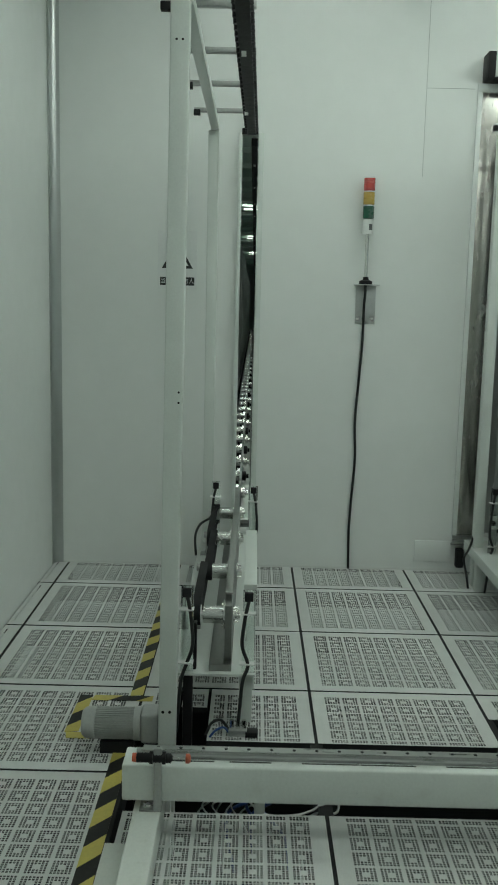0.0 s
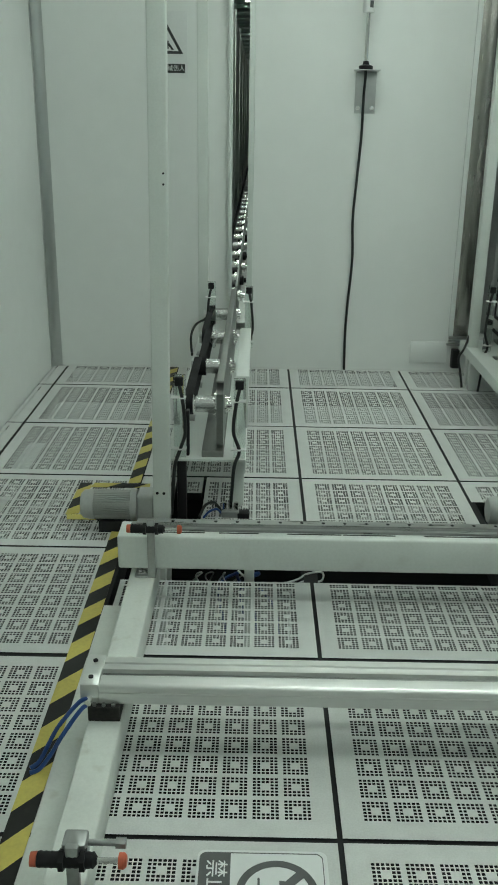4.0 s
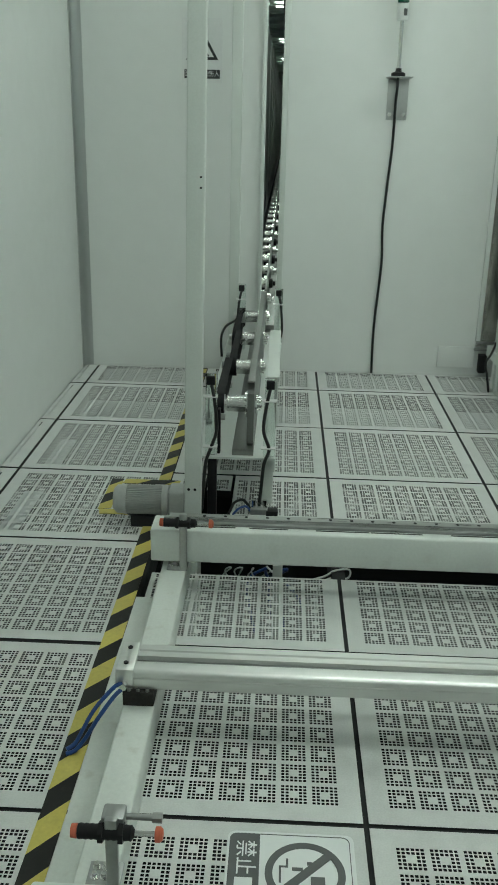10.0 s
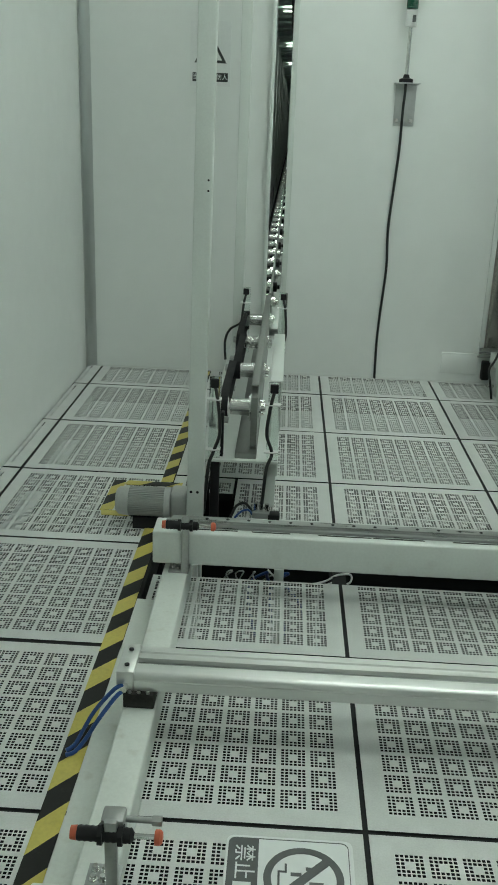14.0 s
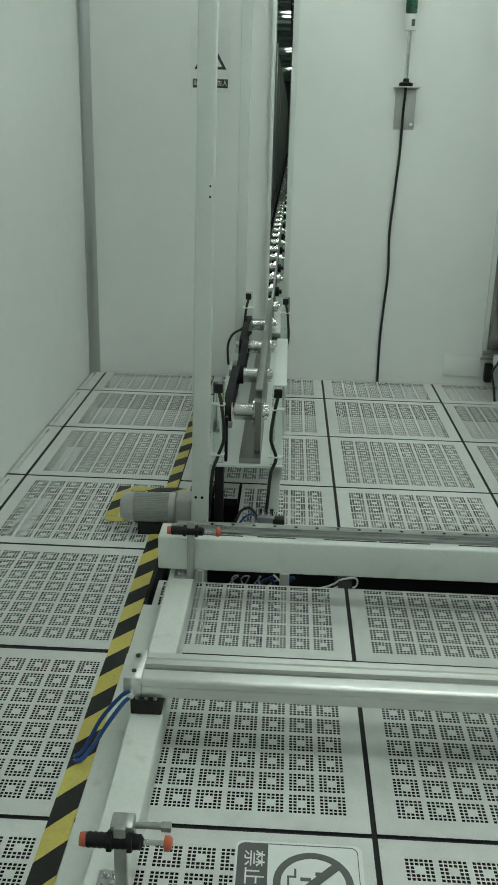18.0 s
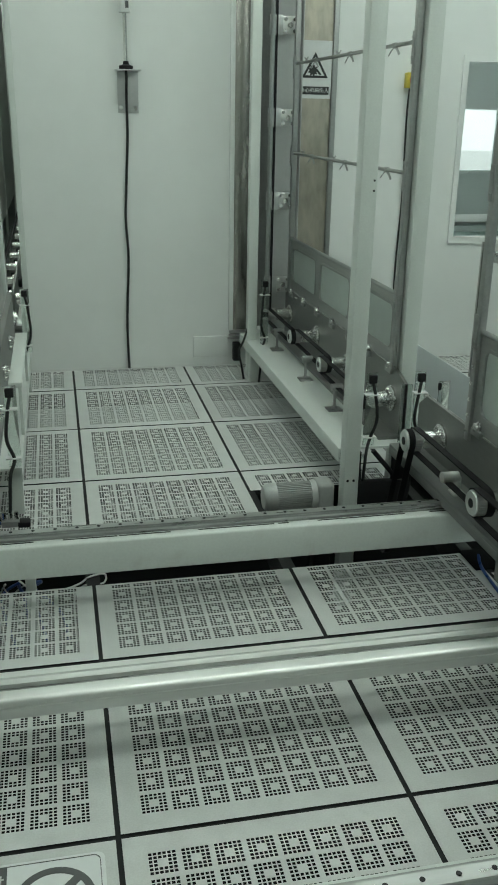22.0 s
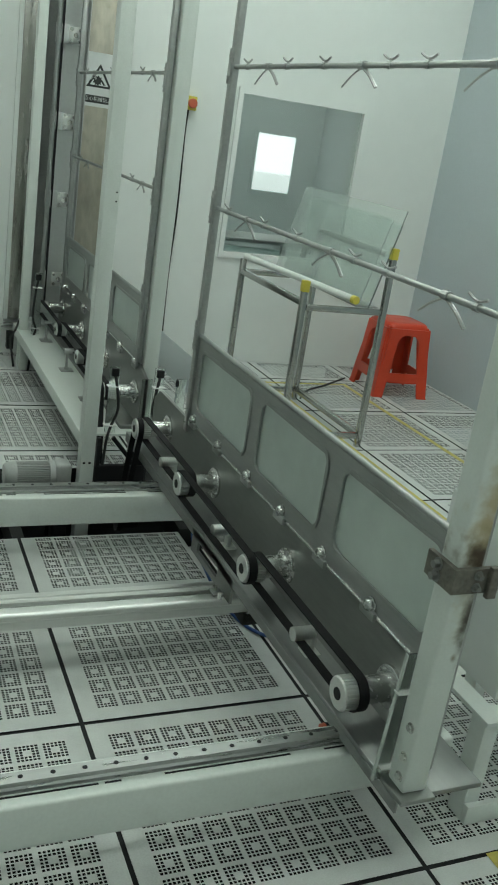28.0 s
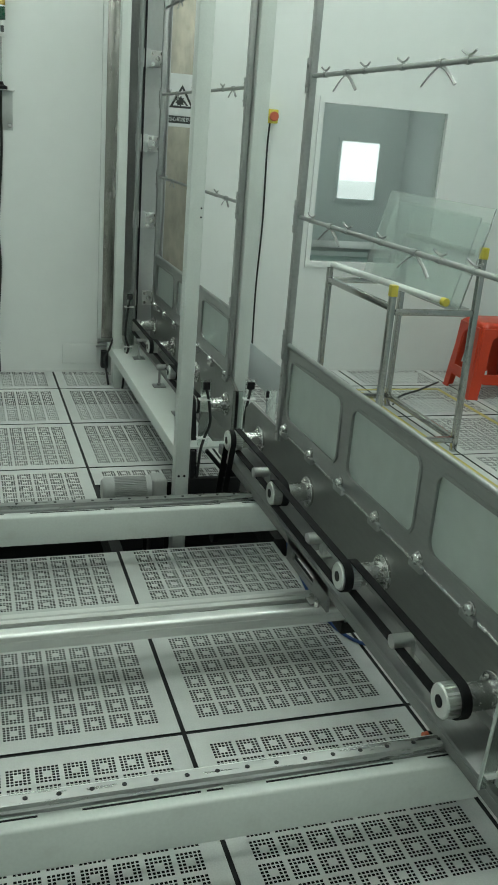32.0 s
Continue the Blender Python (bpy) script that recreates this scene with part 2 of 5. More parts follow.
M_SKYLIT = glow("bright far window", (0.93, 1.0, 0.98), 1.0)
M_BACKROOM = mat("far room wall", (0.66, 0.685, 0.685), 0.6, 0, 0.05, 2)


# ---------------------------------------------------------------- mesh helpers
def mesh_of(bm, name, material, smooth=35):
    bmesh.ops.recalc_face_normals(bm, faces=bm.faces)
    me = bpy.data.meshes.new(name)
    for f in bm.faces:
        f.smooth = True
    for e in bm.edges:
        e.smooth = len(e.link_faces) == 2 and e.calc_face_angle(0) < radians(smooth)
    bm.to_mesh(me)
    bm.free()
    for m in (material if isinstance(material, (list, tuple)) else [material]):
        me.materials.append(m)
    return me


def part(name, bm, material, parent=None, label="", at=None, smooth=35):
    ob = new(name, mesh_of(bm, name, material, smooth))
    if parent is not None:
        ob.parent = parent
    if at is not None:
        ob.matrix_basis = at
    if label:
        ob["label"] = label
    return ob


def empty(name, label, category, group="", at=(0, 0, 0), kind=""):
    ob = new(name)
    ob.location = at
    return tagged(ob, label, category, group, kind)


def bm_new():
    return bmesh.new()


def box(bm, x0, x1, y0, y1, z0, z1, bev=0.0, seg=2):
    r = bmesh.ops.create_cube(bm, size=1)
    vs = r["verts"]
    for v in vs:
        v.co = Vector(((x0 + x1) / 2 + v.co.x * (x1 - x0), (y0 + y1) / 2 + v.co.y * (y1 - y0), (z0 + z1) / 2 + v.co.z * (z1 - z0)))
    if bev:
        es = list({e for v in vs for e in v.link_edges})
        bmesh.ops.bevel(bm, geom=es, offset=bev, segments=seg, affect="EDGES", profile=0.5)
    return bm


def cyl(bm, a, b, r, n=20, r2=None, bev=0.0):
    a, b = Vector(a), Vector(b)
    d = b - a
    m = Matrix.Translation((a + b) / 2) @ d.to_track_quat("Z", "Y").to_matrix().to_4x4()
    g = bmesh.ops.create_cone(bm, cap_ends=True, segments=n, radius1=r, radius2=r if r2 is None else r2, depth=d.length, matrix=m)
    if bev:
        es = [e for e in {e for v in g["verts"] for e in v.link_edges} if any(len(f.verts) > 4 for f in e.link_faces)]
        bmesh.ops.bevel(bm, geom=es, offset=bev, segments=2, affect="EDGES", profile=0.5)
    return bm


def rings(bm, prof, axis="x", n=24, at=(0, 0, 0)):
    """A turned solid: prof of (along, radius)."""
    at = Vector(at)
    loops = []
    for s, r in prof:
        row = []
        for i in range(n):
            a = 2 * math.pi * i / n
            c, q = r * math.cos(a), r * math.sin(a)
            co = {"x": (s, c, q), "y": (c, s, q), "z": (c, q, s)}[axis]
            row.append(bm.verts.new(at + Vector(co)))
        loops.append(row)
    for p, q in zip(loops, loops[1:]):
        for i in range(n):
            bm.faces.new((p[i], p[(i + 1) % n], q[(i + 1) % n], q[i]))
    bm.faces.new(loops[0])
    bm.faces.new(loops[-1])
    return bm


def smooth_path(pts, k=6):
    pts = [Vector(p) for p in pts]
    out = []
    for i in range(len(pts) - 1):
        p0, p1, p2, p3 = pts[max(0, i - 1)], pts[i], pts[i + 1], pts[min(len(pts) - 1, i + 2)]
        for j in range(k):
            t = j / k
            out.append(0.5 * ((2 * p1) + (p2 - p0) * t + (2 * p0 - 5 * p1 + 4 * p2 - p3) * t * t + (3 * p1 - p0 - 3 * p2 + p3) * t ** 3))
    out.append(pts[-1])
    return out


def hose(bm, pts, r, n=8, k=6, flat=1.0):
    """A round hose along a smooth line through the points."""
    path = smooth_path(pts, k) if k > 1 else [Vector(p) for p in pts]
    up, loops = None, []
    for i, p in enumerate(path):
        d = (path[min(i + 1, len(path) - 1)] - path[max(0, i - 1)]).normalized()
        if up is None:
            up = d.orthogonal().normalized()
        up = (up - d * up.dot(d)).normalized()
        side = d.cross(up)
        loops.append([bm.verts.new(p + (up * math.cos(2 * math.pi * j / n) + side * math.sin(2 * math.pi * j / n) * flat) * r) for j in range(n)])
    for a, b in zip(loops, loops[1:]):
        for j in range(n):
            bm.faces.new((a[j], a[(j + 1) % n], b[(j + 1) % n], b[j]))
    bm.faces.new(loops[0])
    bm.faces.new(loops[-1])
    return bm


def extrude_poly(bm, pts, axis, lo, hi):
    """A flat outline in the two other axes, drawn out along axis from lo to hi."""
    def co(p, s):
        return {"x": (s, p[0], p[1]), "y": (p[0], s, p[1]), "z": (p[0], p[1], s)}[axis]
    a = [bm.verts.new(co(p, lo)) for p in pts]
    b = [bm.verts.new(co(p, hi)) for p in pts]
    n = len(pts)
    for i in range(n):
        bm.faces.new((a[i], a[(i + 1) % n], b[(i + 1) % n], b[i]))
    bm.faces.new(a)
    bm.faces.new(b)
    return bm


def round_rect(x0, x1, y0, y1, r, n=5):
    pts = []
    for cx, cy, a0 in ((x1 - r, y1 - r, 0), (x0 + r, y1 - r, 90), (x0 + r, y0 + r, 180), (x1 - r, y0 + r, 270)):
        for i in range(n + 1):
            a = radians(a0 + 90 * i / n)
            pts.append((cx + r * math.cos(a), cy + r * math.sin(a)))
    return pts


def plate_with_holes(bm, outer, holes, axis, lo, hi):
    """A plate lying across axis, from lo to hi, with rounded holes right through it."""
    def co(p, s):
        return {"x": (s, p[0], p[1]), "y": (p[0], s, p[1]), "z": (p[0], p[1], s)}[axis]
    sides = []
    for s in (lo, hi):
        edges, loops = [], []
        for ring in [outer] + holes:
            vs = [bm.verts.new(co(p, s)) for p in ring]
            loops.append(vs)
            edges += [bm.edges.new((vs[i], vs[(i + 1) % len(vs)])) for i in range(len(vs))]
        bmesh.ops.triangle_fill(bm, use_beauty=True, edges=edges)
        sides.append(loops)
    for a, b in zip(*sides):
        n = len(a)
        for i in range(n):
            bm.faces.new((a[i], a[(i + 1) % n], b[(i + 1) % n], b[i]))
    return bm


def structure(name, bm, material, label, category, smooth=35):
    return tagged(part(name, bm, material, None, "", None, smooth), label, category, "", "structure")


# ---------------------------------------------------------------- room
XL, XR, YB, YF, ZC = -1.28, 3.55, 3.365, -4.2, 3.2

bm = bm_new()
box(bm, XL - 0.1, XL, YF, YB + 0.1, -0.35, ZC, 0)
structure("wall_west", bm, M_WALL, "pale enamelled cleanroom wall panels", "wall")
# back wall with the window's opening and the slot of the conveyor
bm = bm_new()
plate_with_holes(bm, [(XL, -0.35), (XR + 0.1, -0.35), (XR + 0.1, ZC), (XL, ZC)],
                 [[(2.12, 0.68), (2.935, 0.68), (2.935, 1.60), (2.12, 1.60)], [(0.958, 0.19), (1.205, 0.19), (1.205, 2.44), (0.958, 2.44)], [(-0.312, 0.19), (-0.229, 0.19), (-0.229, 2.245), (-0.312, 2.245)]], "y", YB, YB + 0.1)
wall_north = structure("wall_north", bm, M_WALL, "pale enamelled cleanroom wall with window and conveyor slot", "wall")
for x0, x1, z0, z1 in ((0.597, 0.5995, 2.05, ZC), (0.60, 0.838, 2.476, 2.4785)):
    bm = bm_new()
    box(bm, x0, x1, YB - 0.0012, YB + 0.001, z0, z1)
    part("panel_seam", bm, M_SEAM, wall_north, "thin grey joint between wall panels")
bm = bm_new()
box(bm, XR, XR + 0.1, YF, YB, -0.35, ZC, 0)
structure("wall_east", bm, M_WALL_BLUE, "blue-grey cleanroom wall panels", "wall")
bm = bm_new()
box(bm, XL - 0.1, XR + 0.1, YF - 0.1, YF, -0.35, ZC, 0)
structure("wall_south", bm, M_WALL, "pale enamelled cleanroom wall panels", "wall")
bm = bm_new()
box(bm, XL - 0.1, XR + 0.1, YF - 0.1, YB + 0.1, ZC, ZC + 0.1, 0)
structure("ceiling", bm, M_CEIL, "white cleanroom ceiling panels", "ceiling")
# slab under the raised floor; its darkness is in the colour
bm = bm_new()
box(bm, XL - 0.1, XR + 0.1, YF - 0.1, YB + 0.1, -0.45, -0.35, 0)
structure("subfloor", bm, M_VOID, "slab under the raised floor, coloured near black as shade", "floor")

# coved aluminium corner profile
bm = bm_new()
R = 0.046
pts = [(XL, YB), (XL, YB - R - 0.006), (XL + 0.003, YB - R - 0.006), (XL + 0.004, YB - R)] + [(XL + R - (R - 0.004) * math.cos(radians(a)), YB - R + (R - 0.004) * math.sin(radians(a))) for a in range(0, 91, 10)] + [(XL + R + 0.004, YB - 0.003), (XL + R + 0.004, YB)]
extrude_poly(bm, pts, "z", 0.0, ZC)
structure("trim", bm, M_TRIM, "coved pale corner profile between two walls", "corner trim", 60)

# ceiling light fittings
def ceiling_light(x, y):
    e = empty("ceiling_light", "flush white ceiling light panel, switched on", "ceiling light", "ceiling lights", (x, y, ZC))
    b = bm_new()
    plate_with_holes(b, [(-0.62, -0.17), (0.62, -0.17), (0.62, 0.17), (-0.62, 0.17)], [[(-0.59, -0.14), (0.59, -0.14), (0.59, 0.14), (-0.59, 0.14)]], "z", -0.03, -0.001)
    part("frame", b, M_WHITE, e)
    b = bm_new()
    box(b, -0.588, 0.588, -0.138, 0.138, -0.022, -0.008)
    part("diffuser", b, M_LIGHT, e, "glowing white diffuser")
    return e


first_light = ceiling_light(0.0, 2.4)
for x, y in ((1.4, 2.4), (2.8, 2.4), (0.4, 0.6), (1.65, 0.6), (2.9, 0.6), (0.4, -1.9), (1.65, -1.9), (2.9, -1.9)):
    copy_thing(first_light, Matrix.Translation((x, y, ZC)))

# ---------------------------------------------------------------- rails and beams
PX = 1.14          # plane of the conveyor's steel plates, line to the east
SHIFT = -1.332     # the other line stands this far to the west


M_BEAM = mat("scuffed beam paint", (0.655, 0.695, 0.66), 0.36, 0, 0.05, 5, 0.12, 120, 0.22, (0.42, 0.41, 0.36), rvar=0.09)


def cross_beam(y0, label):
    e = empty("guide_beam", label, "guide beam", "guide beams", (0, y0, 0.1))
    b = bm_new()
    box(b, -0.55, 1.32, 0, 0.1, 0, 0.1, 0.006, 3)
    part("tube", b, M_BEAM, e)
    b = bm_new()
    prof = [(0.036, 0.100), (0.064, 0.100), (0.064, 0.108), (0.060, 0.112), (0.060, 0.117), (0.064, 0.120), (0.064, 0.125), (0.036, 0.125), (0.036, 0.120), (0.040, 0.117), (0.040, 0.112), (0.036, 0.108)]
    extrude_poly(b, prof, "x", -0.50, 1.30)
    part("guide_rail", b, M_RAIL, e, "ground steel linear rail")
    b = bm_new()
    box(b, -0.52, 1.31, 0.066, 0.086, 0.1, 0.106, 0.001)
    part("rail_strip", b, M_RAIL, e)
    for x0, x1 in ((-0.44, -0.31), (-0.27, -0.16), (-0.08, 0.07), (0.075, 0.17), (0.17, 0.22), (0.30, 0.523), (0.535, 0.567), (0.654, 0.926), (1.005, 1.085)):
        b = bm_new()
        box(b, x0, x1, 0.0265, 0.0305, 0.1, 0.1012)
        part("seam", b, M_BLACK, e, "dark open seam")
    for i in range(30):
        x = -0.46 + i * 0.06
        b = bm_new()
        cyl(b, (x, 0.05, 0.1245), (x, 0.05, 0.1262), 0.0048, 10)
        part("rail_screw", b, M_BLACK, e)
    return e


far_beam = cross_beam(0.878, "white square-tube beam with a linear guide rail on top")
near_beam = cross_beam(-0.457, "white square-tube beam with a linear guide rail on top")

# floor channel that carries the beams
bm = bm_new()
box(bm, -0.519, -0.447, -1.25, 1.0, 0.0, 0.082, 0.005, 3)
floor_channel = empty("floor_channel", "scuffed white steel channel lying on the floor", "steel channel")
part("channel_tube", bm, M_SCUFF, floor_channel)
bm = bm_new()
box(bm, -0.588, -0.4475, -1.25, 0.84, 0.001, 0.004, 0.001)
part("channel_flange", bm, M_SCUFF, floor_channel, "flat white flange")

# rodless cylinder
cylinder_unit = empty("rodless_cylinder", "bright aluminium rodless cylinder across the floor", "pneumatic cylinder", "", (0, 0.303, 0.082))
bm = bm_new()
prof = [(0.056, 0.036), (0.056, 0.074), (0.051, 0.080), (0.031, 0.080), (0.029, 0.076), (0.018, 0.076), (0.016, 0.081), (0.003, 0.081), (0.001, 0.070), (-0.017, 0.070), (-0.019, 0.081), (-0.046, 0.081)]
prof += [(-0.046 - 0.010 * math.sin(radians(a)), 0.071 + 0.010 * math.cos(radians(a))) for a in range(15, 91, 15)]
prof += [(-0.056, 0.0665), (-0.0535, 0.065), (-0.0535, 0.062), (-0.056, 0.0605), (-0.056, 0.036)]
extrude_poly(bm, prof, "x", -0.495, 1.16)
part("barrel", bm, M_ALU, cylinder_unit, "", None, 20)
bm = bm_new()
box(bm, -0.495, 1.16, -0.0165, 0.0005, 0.0703, 0.0722, 0.0004)
part("seal_band", bm, M_RAIL, cylinder_unit, "dark steel seal band")
for x0 in (-0.518, 1.10):
    bm = bm_new()
    box(bm, x0, x0 + 0.068, -0.070, 0.03, 0.0, 0.0355, 0.003)
    foot = part("mount", bm, M_GREASY, cylinder_unit, "black greasy mounting block")
    for k in range(3):
        bm = bm_new()
        cyl(bm, (x0 + 0.014 + 0.02 * k, -0.0632, 0.0355), (x0 + 0.014 + 0.02 * k, -0.0632, 0.041), 0.0045, 8)
        part("mount_bolt", bm, M_RAIL, foot)
for x0, x1 in ((-0.535, -0.495), (1.16, 1.20)):
    bm = bm_new()
    box(bm, x0, x1, -0.057, 0.057, 0.034, 0.083, 0.004)
    cap = part("end_cap", bm, M_ALU, cylinder_unit)
    for y, z in ((-0.03, 0.083), (0.03, 0.083)):
        bm = bm_new()
        cyl(bm, ((x0 + x1) / 2, y, z - 0.001), ((x0 + x1) / 2, y, z + 0.003), 0.0055, 12)
        part("cap_screw", bm, M_BLACK, cap)



# ---------------------------------------------------------------- things
def thing(name, label, category, at, group=""):
    return empty(name, label, category, group, at)


def base_of(ob):
    return base_of(ob.parent) if ob.parent else Vector(ob.location)


def wpart(name, bm, material, parent, label="", smooth=35):
    """A part drawn in the room's own metres and hung under its thing."""
    bmesh.ops.translate(bm, verts=bm.verts, vec=-base_of(parent))
    return part(name, bm, material, parent, label, None, smooth)


def wbox(name, material, parent, x0, x1, y0, y1, z0, z1, bev=0.002, label=""):
    b = bm_new()
    box(b, x0, x1, y0, y1, z0, z1, bev)
    return wpart(name, b, material, parent, label)


def wcyl(name, material, parent, a, b, r, n=18, bev=0.0, label=""):
    g = bm_new()
    cyl(g, a, b, r, n, None, bev)
    return wpart(name, g, material, parent, label)


def bolt_head(b, p, axis, r=0.007, h=0.006):
    p = Vector(p)
    d = {"x": Vector((1, 0, 0)), "y": Vector((0, 1, 0)), "z": Vector((0, 0, 1))}[axis.strip("-")] * (-1 if axis[0] == "-" else 1)
    cyl(b, p, p + d * 0.0016, r * 1.5, 14)
    cyl(b, p + d * 0.0016, p + d * h, r, 6)


def pulley(parent, x, y, z, r=0.036, w=0.03, hub=0.012):
    b = bm_new()
    n = 28
    for s, e in ((x, x + w),):
        pts = []
        for i in range(n):
            for da, rr in ((-0.28, r - 0.0035), (-0.2, r), (0.2, r), (0.28, r - 0.0035)):
                a = 2 * math.pi * (i + da) / n
                pts.append((y + rr * math.cos(a), z + rr * math.sin(a)))
        extrude_poly(b, pts, "x", s, e)
    rings(b, [(x - 0.004, r * 0.62), (x - 0.004, r * 0.9), (x, r * 0.97), (x, r * 0.6)], "x", 24, (0, y, z))
    p = wpart("pulley", b, M_ALU, parent, "toothed aluminium pulley")
    b = bm_new()
    rings(b, [(x - 0.0055, hub * 0.3), (x - 0.0055, hub * 1.1), (x - 0.002, hub * 1.2)], "x", 16, (0, y, z))
    wpart("bore", b, M_BLACK, p)
    return p


def belt(parent, x, w, y0, z0, y1, z1, r, label="black toothed rubber belt"):
    """A closed flat belt round two wheels of radius r."""
    d = Vector((0, y1 - y0, z1 - z0))
    ang = math.atan2(d.z, d.y)
    out, inn = [], []
    for (cy, cz), a0 in (((y1, z1), ang - math.pi / 2), ((y0, z0), ang + math.pi / 2)):
        for i in range(11):
            a = a0 + math.pi * i / 10
            out.append((cy + (r + 0.004) * math.cos(a), cz + (r + 0.004) * math.sin(a)))
            inn.append((cy + r * math.cos(a), cz + r * math.sin(a)))
    b = bm_new()
    plate_with_holes(b, out, [inn], "x", x, x + w)
    return wpart("drive_belt", b, M_BELT, parent, label)


M_TURNED = mat("turned steel", (0.62, 0.625, 0.61), 0.26, 1, 0.04, 14, 0, 120, rvar=0.03)


def bearing(parent, x, y, z, out=0.078):
    """A round flanged bearing housing on a plate whose face is at x, pointing to -x."""
    b = bm_new()
    rings(b, [(x, 0.048), (x - 0.007, 0.048), (x - 0.008, 0.047), (x - 0.009, 0.030), (x - out + 0.002, 0.029), (x - out, 0.027), (x - out, 0.012)], "x", 28, (0, y, z))
    p = wpart("bearing_housing", b, M_TURNED, parent, "turned flanged bearing housing")
    for i in range(4):
        b = bm_new()
        a = radians(45 + 90 * i)
        bolt_head(b, (x - 0.008, y + 0.038 * math.cos(a), z + 0.038 * math.sin(a)), "-x", 0.0045, 0.006)
        wpart("flange_bolt", b, M_CHROME, p)
    return p


def hook_rod(parent, y0, y1, z, hooks, tabs, x=PX, w=1.0):
    """A thin round bar along the line with forked hooks hanging under it and small clips on top."""
    b = bm_new()
    cyl(b, (x, y0, z), (x, y1, z), 0.0068, 12)
    rod = wpart("cross_rod", b, M_STEEL, parent, "thin steel cross rod")
    for y in hooks:
        b = bm_new()
        for q in (-1, 1):
            hose(b, [(x, y + q * 0.004, z - 0.005), (x - 0.001, y + q * 0.042 * w, z - 0.022 * w), (x - 0.002, y + q * 0.078 * w, z - 0.046 * w)], 0.0042, 6, 3, 0.55)
        cyl(b, (x, y - 0.011, z), (x, y + 0.011, z), 0.0098, 10)
        wpart("fork_hook", b, M_STEEL, rod, "forked steel hook")
    for y in tabs:
        b = bm_new()
        cyl(b, (x, y - 0.008, z), (x, y + 0.008, z), 0.0088, 10)
        cyl(b, (x, y, z + 0.006), (x, y, z + 0.013), 0.0035, 8)
        hose(b, [(x - 0.002, y - 0.030, z + 0.019), (x, y - 0.012, z + 0.013), (x, y, z + 0.0115), (x, y + 0.012, z + 0.013), (x - 0.002, y + 0.030, z + 0.021)], 0.0028, 6, 3)
        wpart("rod_clip", b, M_STEEL, rod)
    return rod


def window_panel(parent, y0, y1, z0, z1, wins, px=PX):
    b = bm_new()
    plate_with_holes(b, [(y0, z0), (y1, z0), (y1, z1), (y0, z1)], [round_rect(a, c, z0 + 0.055, z1 - 0.035, 0.035) for a, c in wins], "x", px, px + 0.006)
    p = wpart("guard_panel", b, M_STEEL, parent, "dull steel guard panel with rounded windows")
    for a, c in wins:
        b = bm_new()
        o, i = round_rect(a - 0.006, c + 0.006, z0 + 0.049, z1 - 0.029, 0.04), round_rect(a + 0.004, c - 0.004, z0 + 0.059, z1 - 0.039, 0.032)
        plate_with_holes(b, o, [i], "x", px - 0.004, px + 0.0005)
        bmesh.ops.bevel(b, geom=[ed for ed in b.edges if abs(ed.calc_face_angle(0)) > 1.0], offset=0.0016, segments=2, affect="EDGES")
        wpart("window_rim", b, M_STEEL, p, "rolled steel window lip")
        b = bm_new()
        extrude_poly(b, round_rect(a - 0.012, c + 0.012, z0 + 0.043, z1 - 0.023, 0.035), "x", px + 0.0065, px + 0.0105)
        wpart("window_pane", b, M_FROST, p, "hazy clear plastic pane")
    b = bm_new()
    cyl(b, (px + 0.002, y0, z1 + 0.004), (px + 0.002, y1, z1 + 0.004), 0.0085, 12)
    wpart("top_rod", b, M_STEEL, p)
    b = bm_new()
    cyl(b, (px - 0.002, y0, z0 + 0.004), (px - 0.002, y1, z0 + 0.004), 0.0032, 8)
    wpart("lower_lip", b, M_TURNED, p, "bright folded lower edge")
    return p


def panel_bolts(parent, ys, z, px=PX):
    for y in ys:
        b = bm_new()
        box(b, px - 0.012, px - 0.001, y - 0.03, y + 0.03, z - 0.024, z - 0.004, 0.002)
        clip = wpart("panel_clip", b, M_STEEL, parent, "small steel clip")
        b = bm_new()
        rings(b, [(px - 0.001, 0.018), (px - 0.004, 0.018), (px - 0.005, 0.015), (px - 0.012, 0.0145), (px - 0.016, 0.012), (px - 0.018, 0.007), (px - 0.018, 0.002)], "x", 20, (0, y, z + 0.004))
        wpart("panel_bolt", b, M_TURNED, clip, "round-headed steel bolt")


M_FROST = mat("hazy acrylic", (0.62, 0.69, 0.65), 0.34, 0, 0.09, 4, 0, 14, rvar=0.05)
M_FROST.node_tree.nodes["Principled BSDF"].inputs["Transmission Weight"].default_value = 0.6


def vertical_bar(parent, y, z0, z1, x=PX, notch=()):
    b = bm_new()
    box(b, x - 0.011, x + 0.011, y - 0.014, y + 0.014, z0, z1, 0.002)
    p = wpart("upright_bar", b, M_STEEL, parent, "slim steel upright")
    for z in notch:
        b = bm_new()
        box(b, x - 0.016, x - 0.011, y - 0.012, y + 0.012, z - 0.05, z + 0.05, 0.001)
        bolt_head(b, (x - 0.016, y, z + 0.03), "-x", 0.004, 0.004)
        bolt_head(b, (x - 0.016, y, z - 0.03), "-x", 0.004, 0.004)
        wpart("joint_plate", b, M_STEEL, p)
    return p


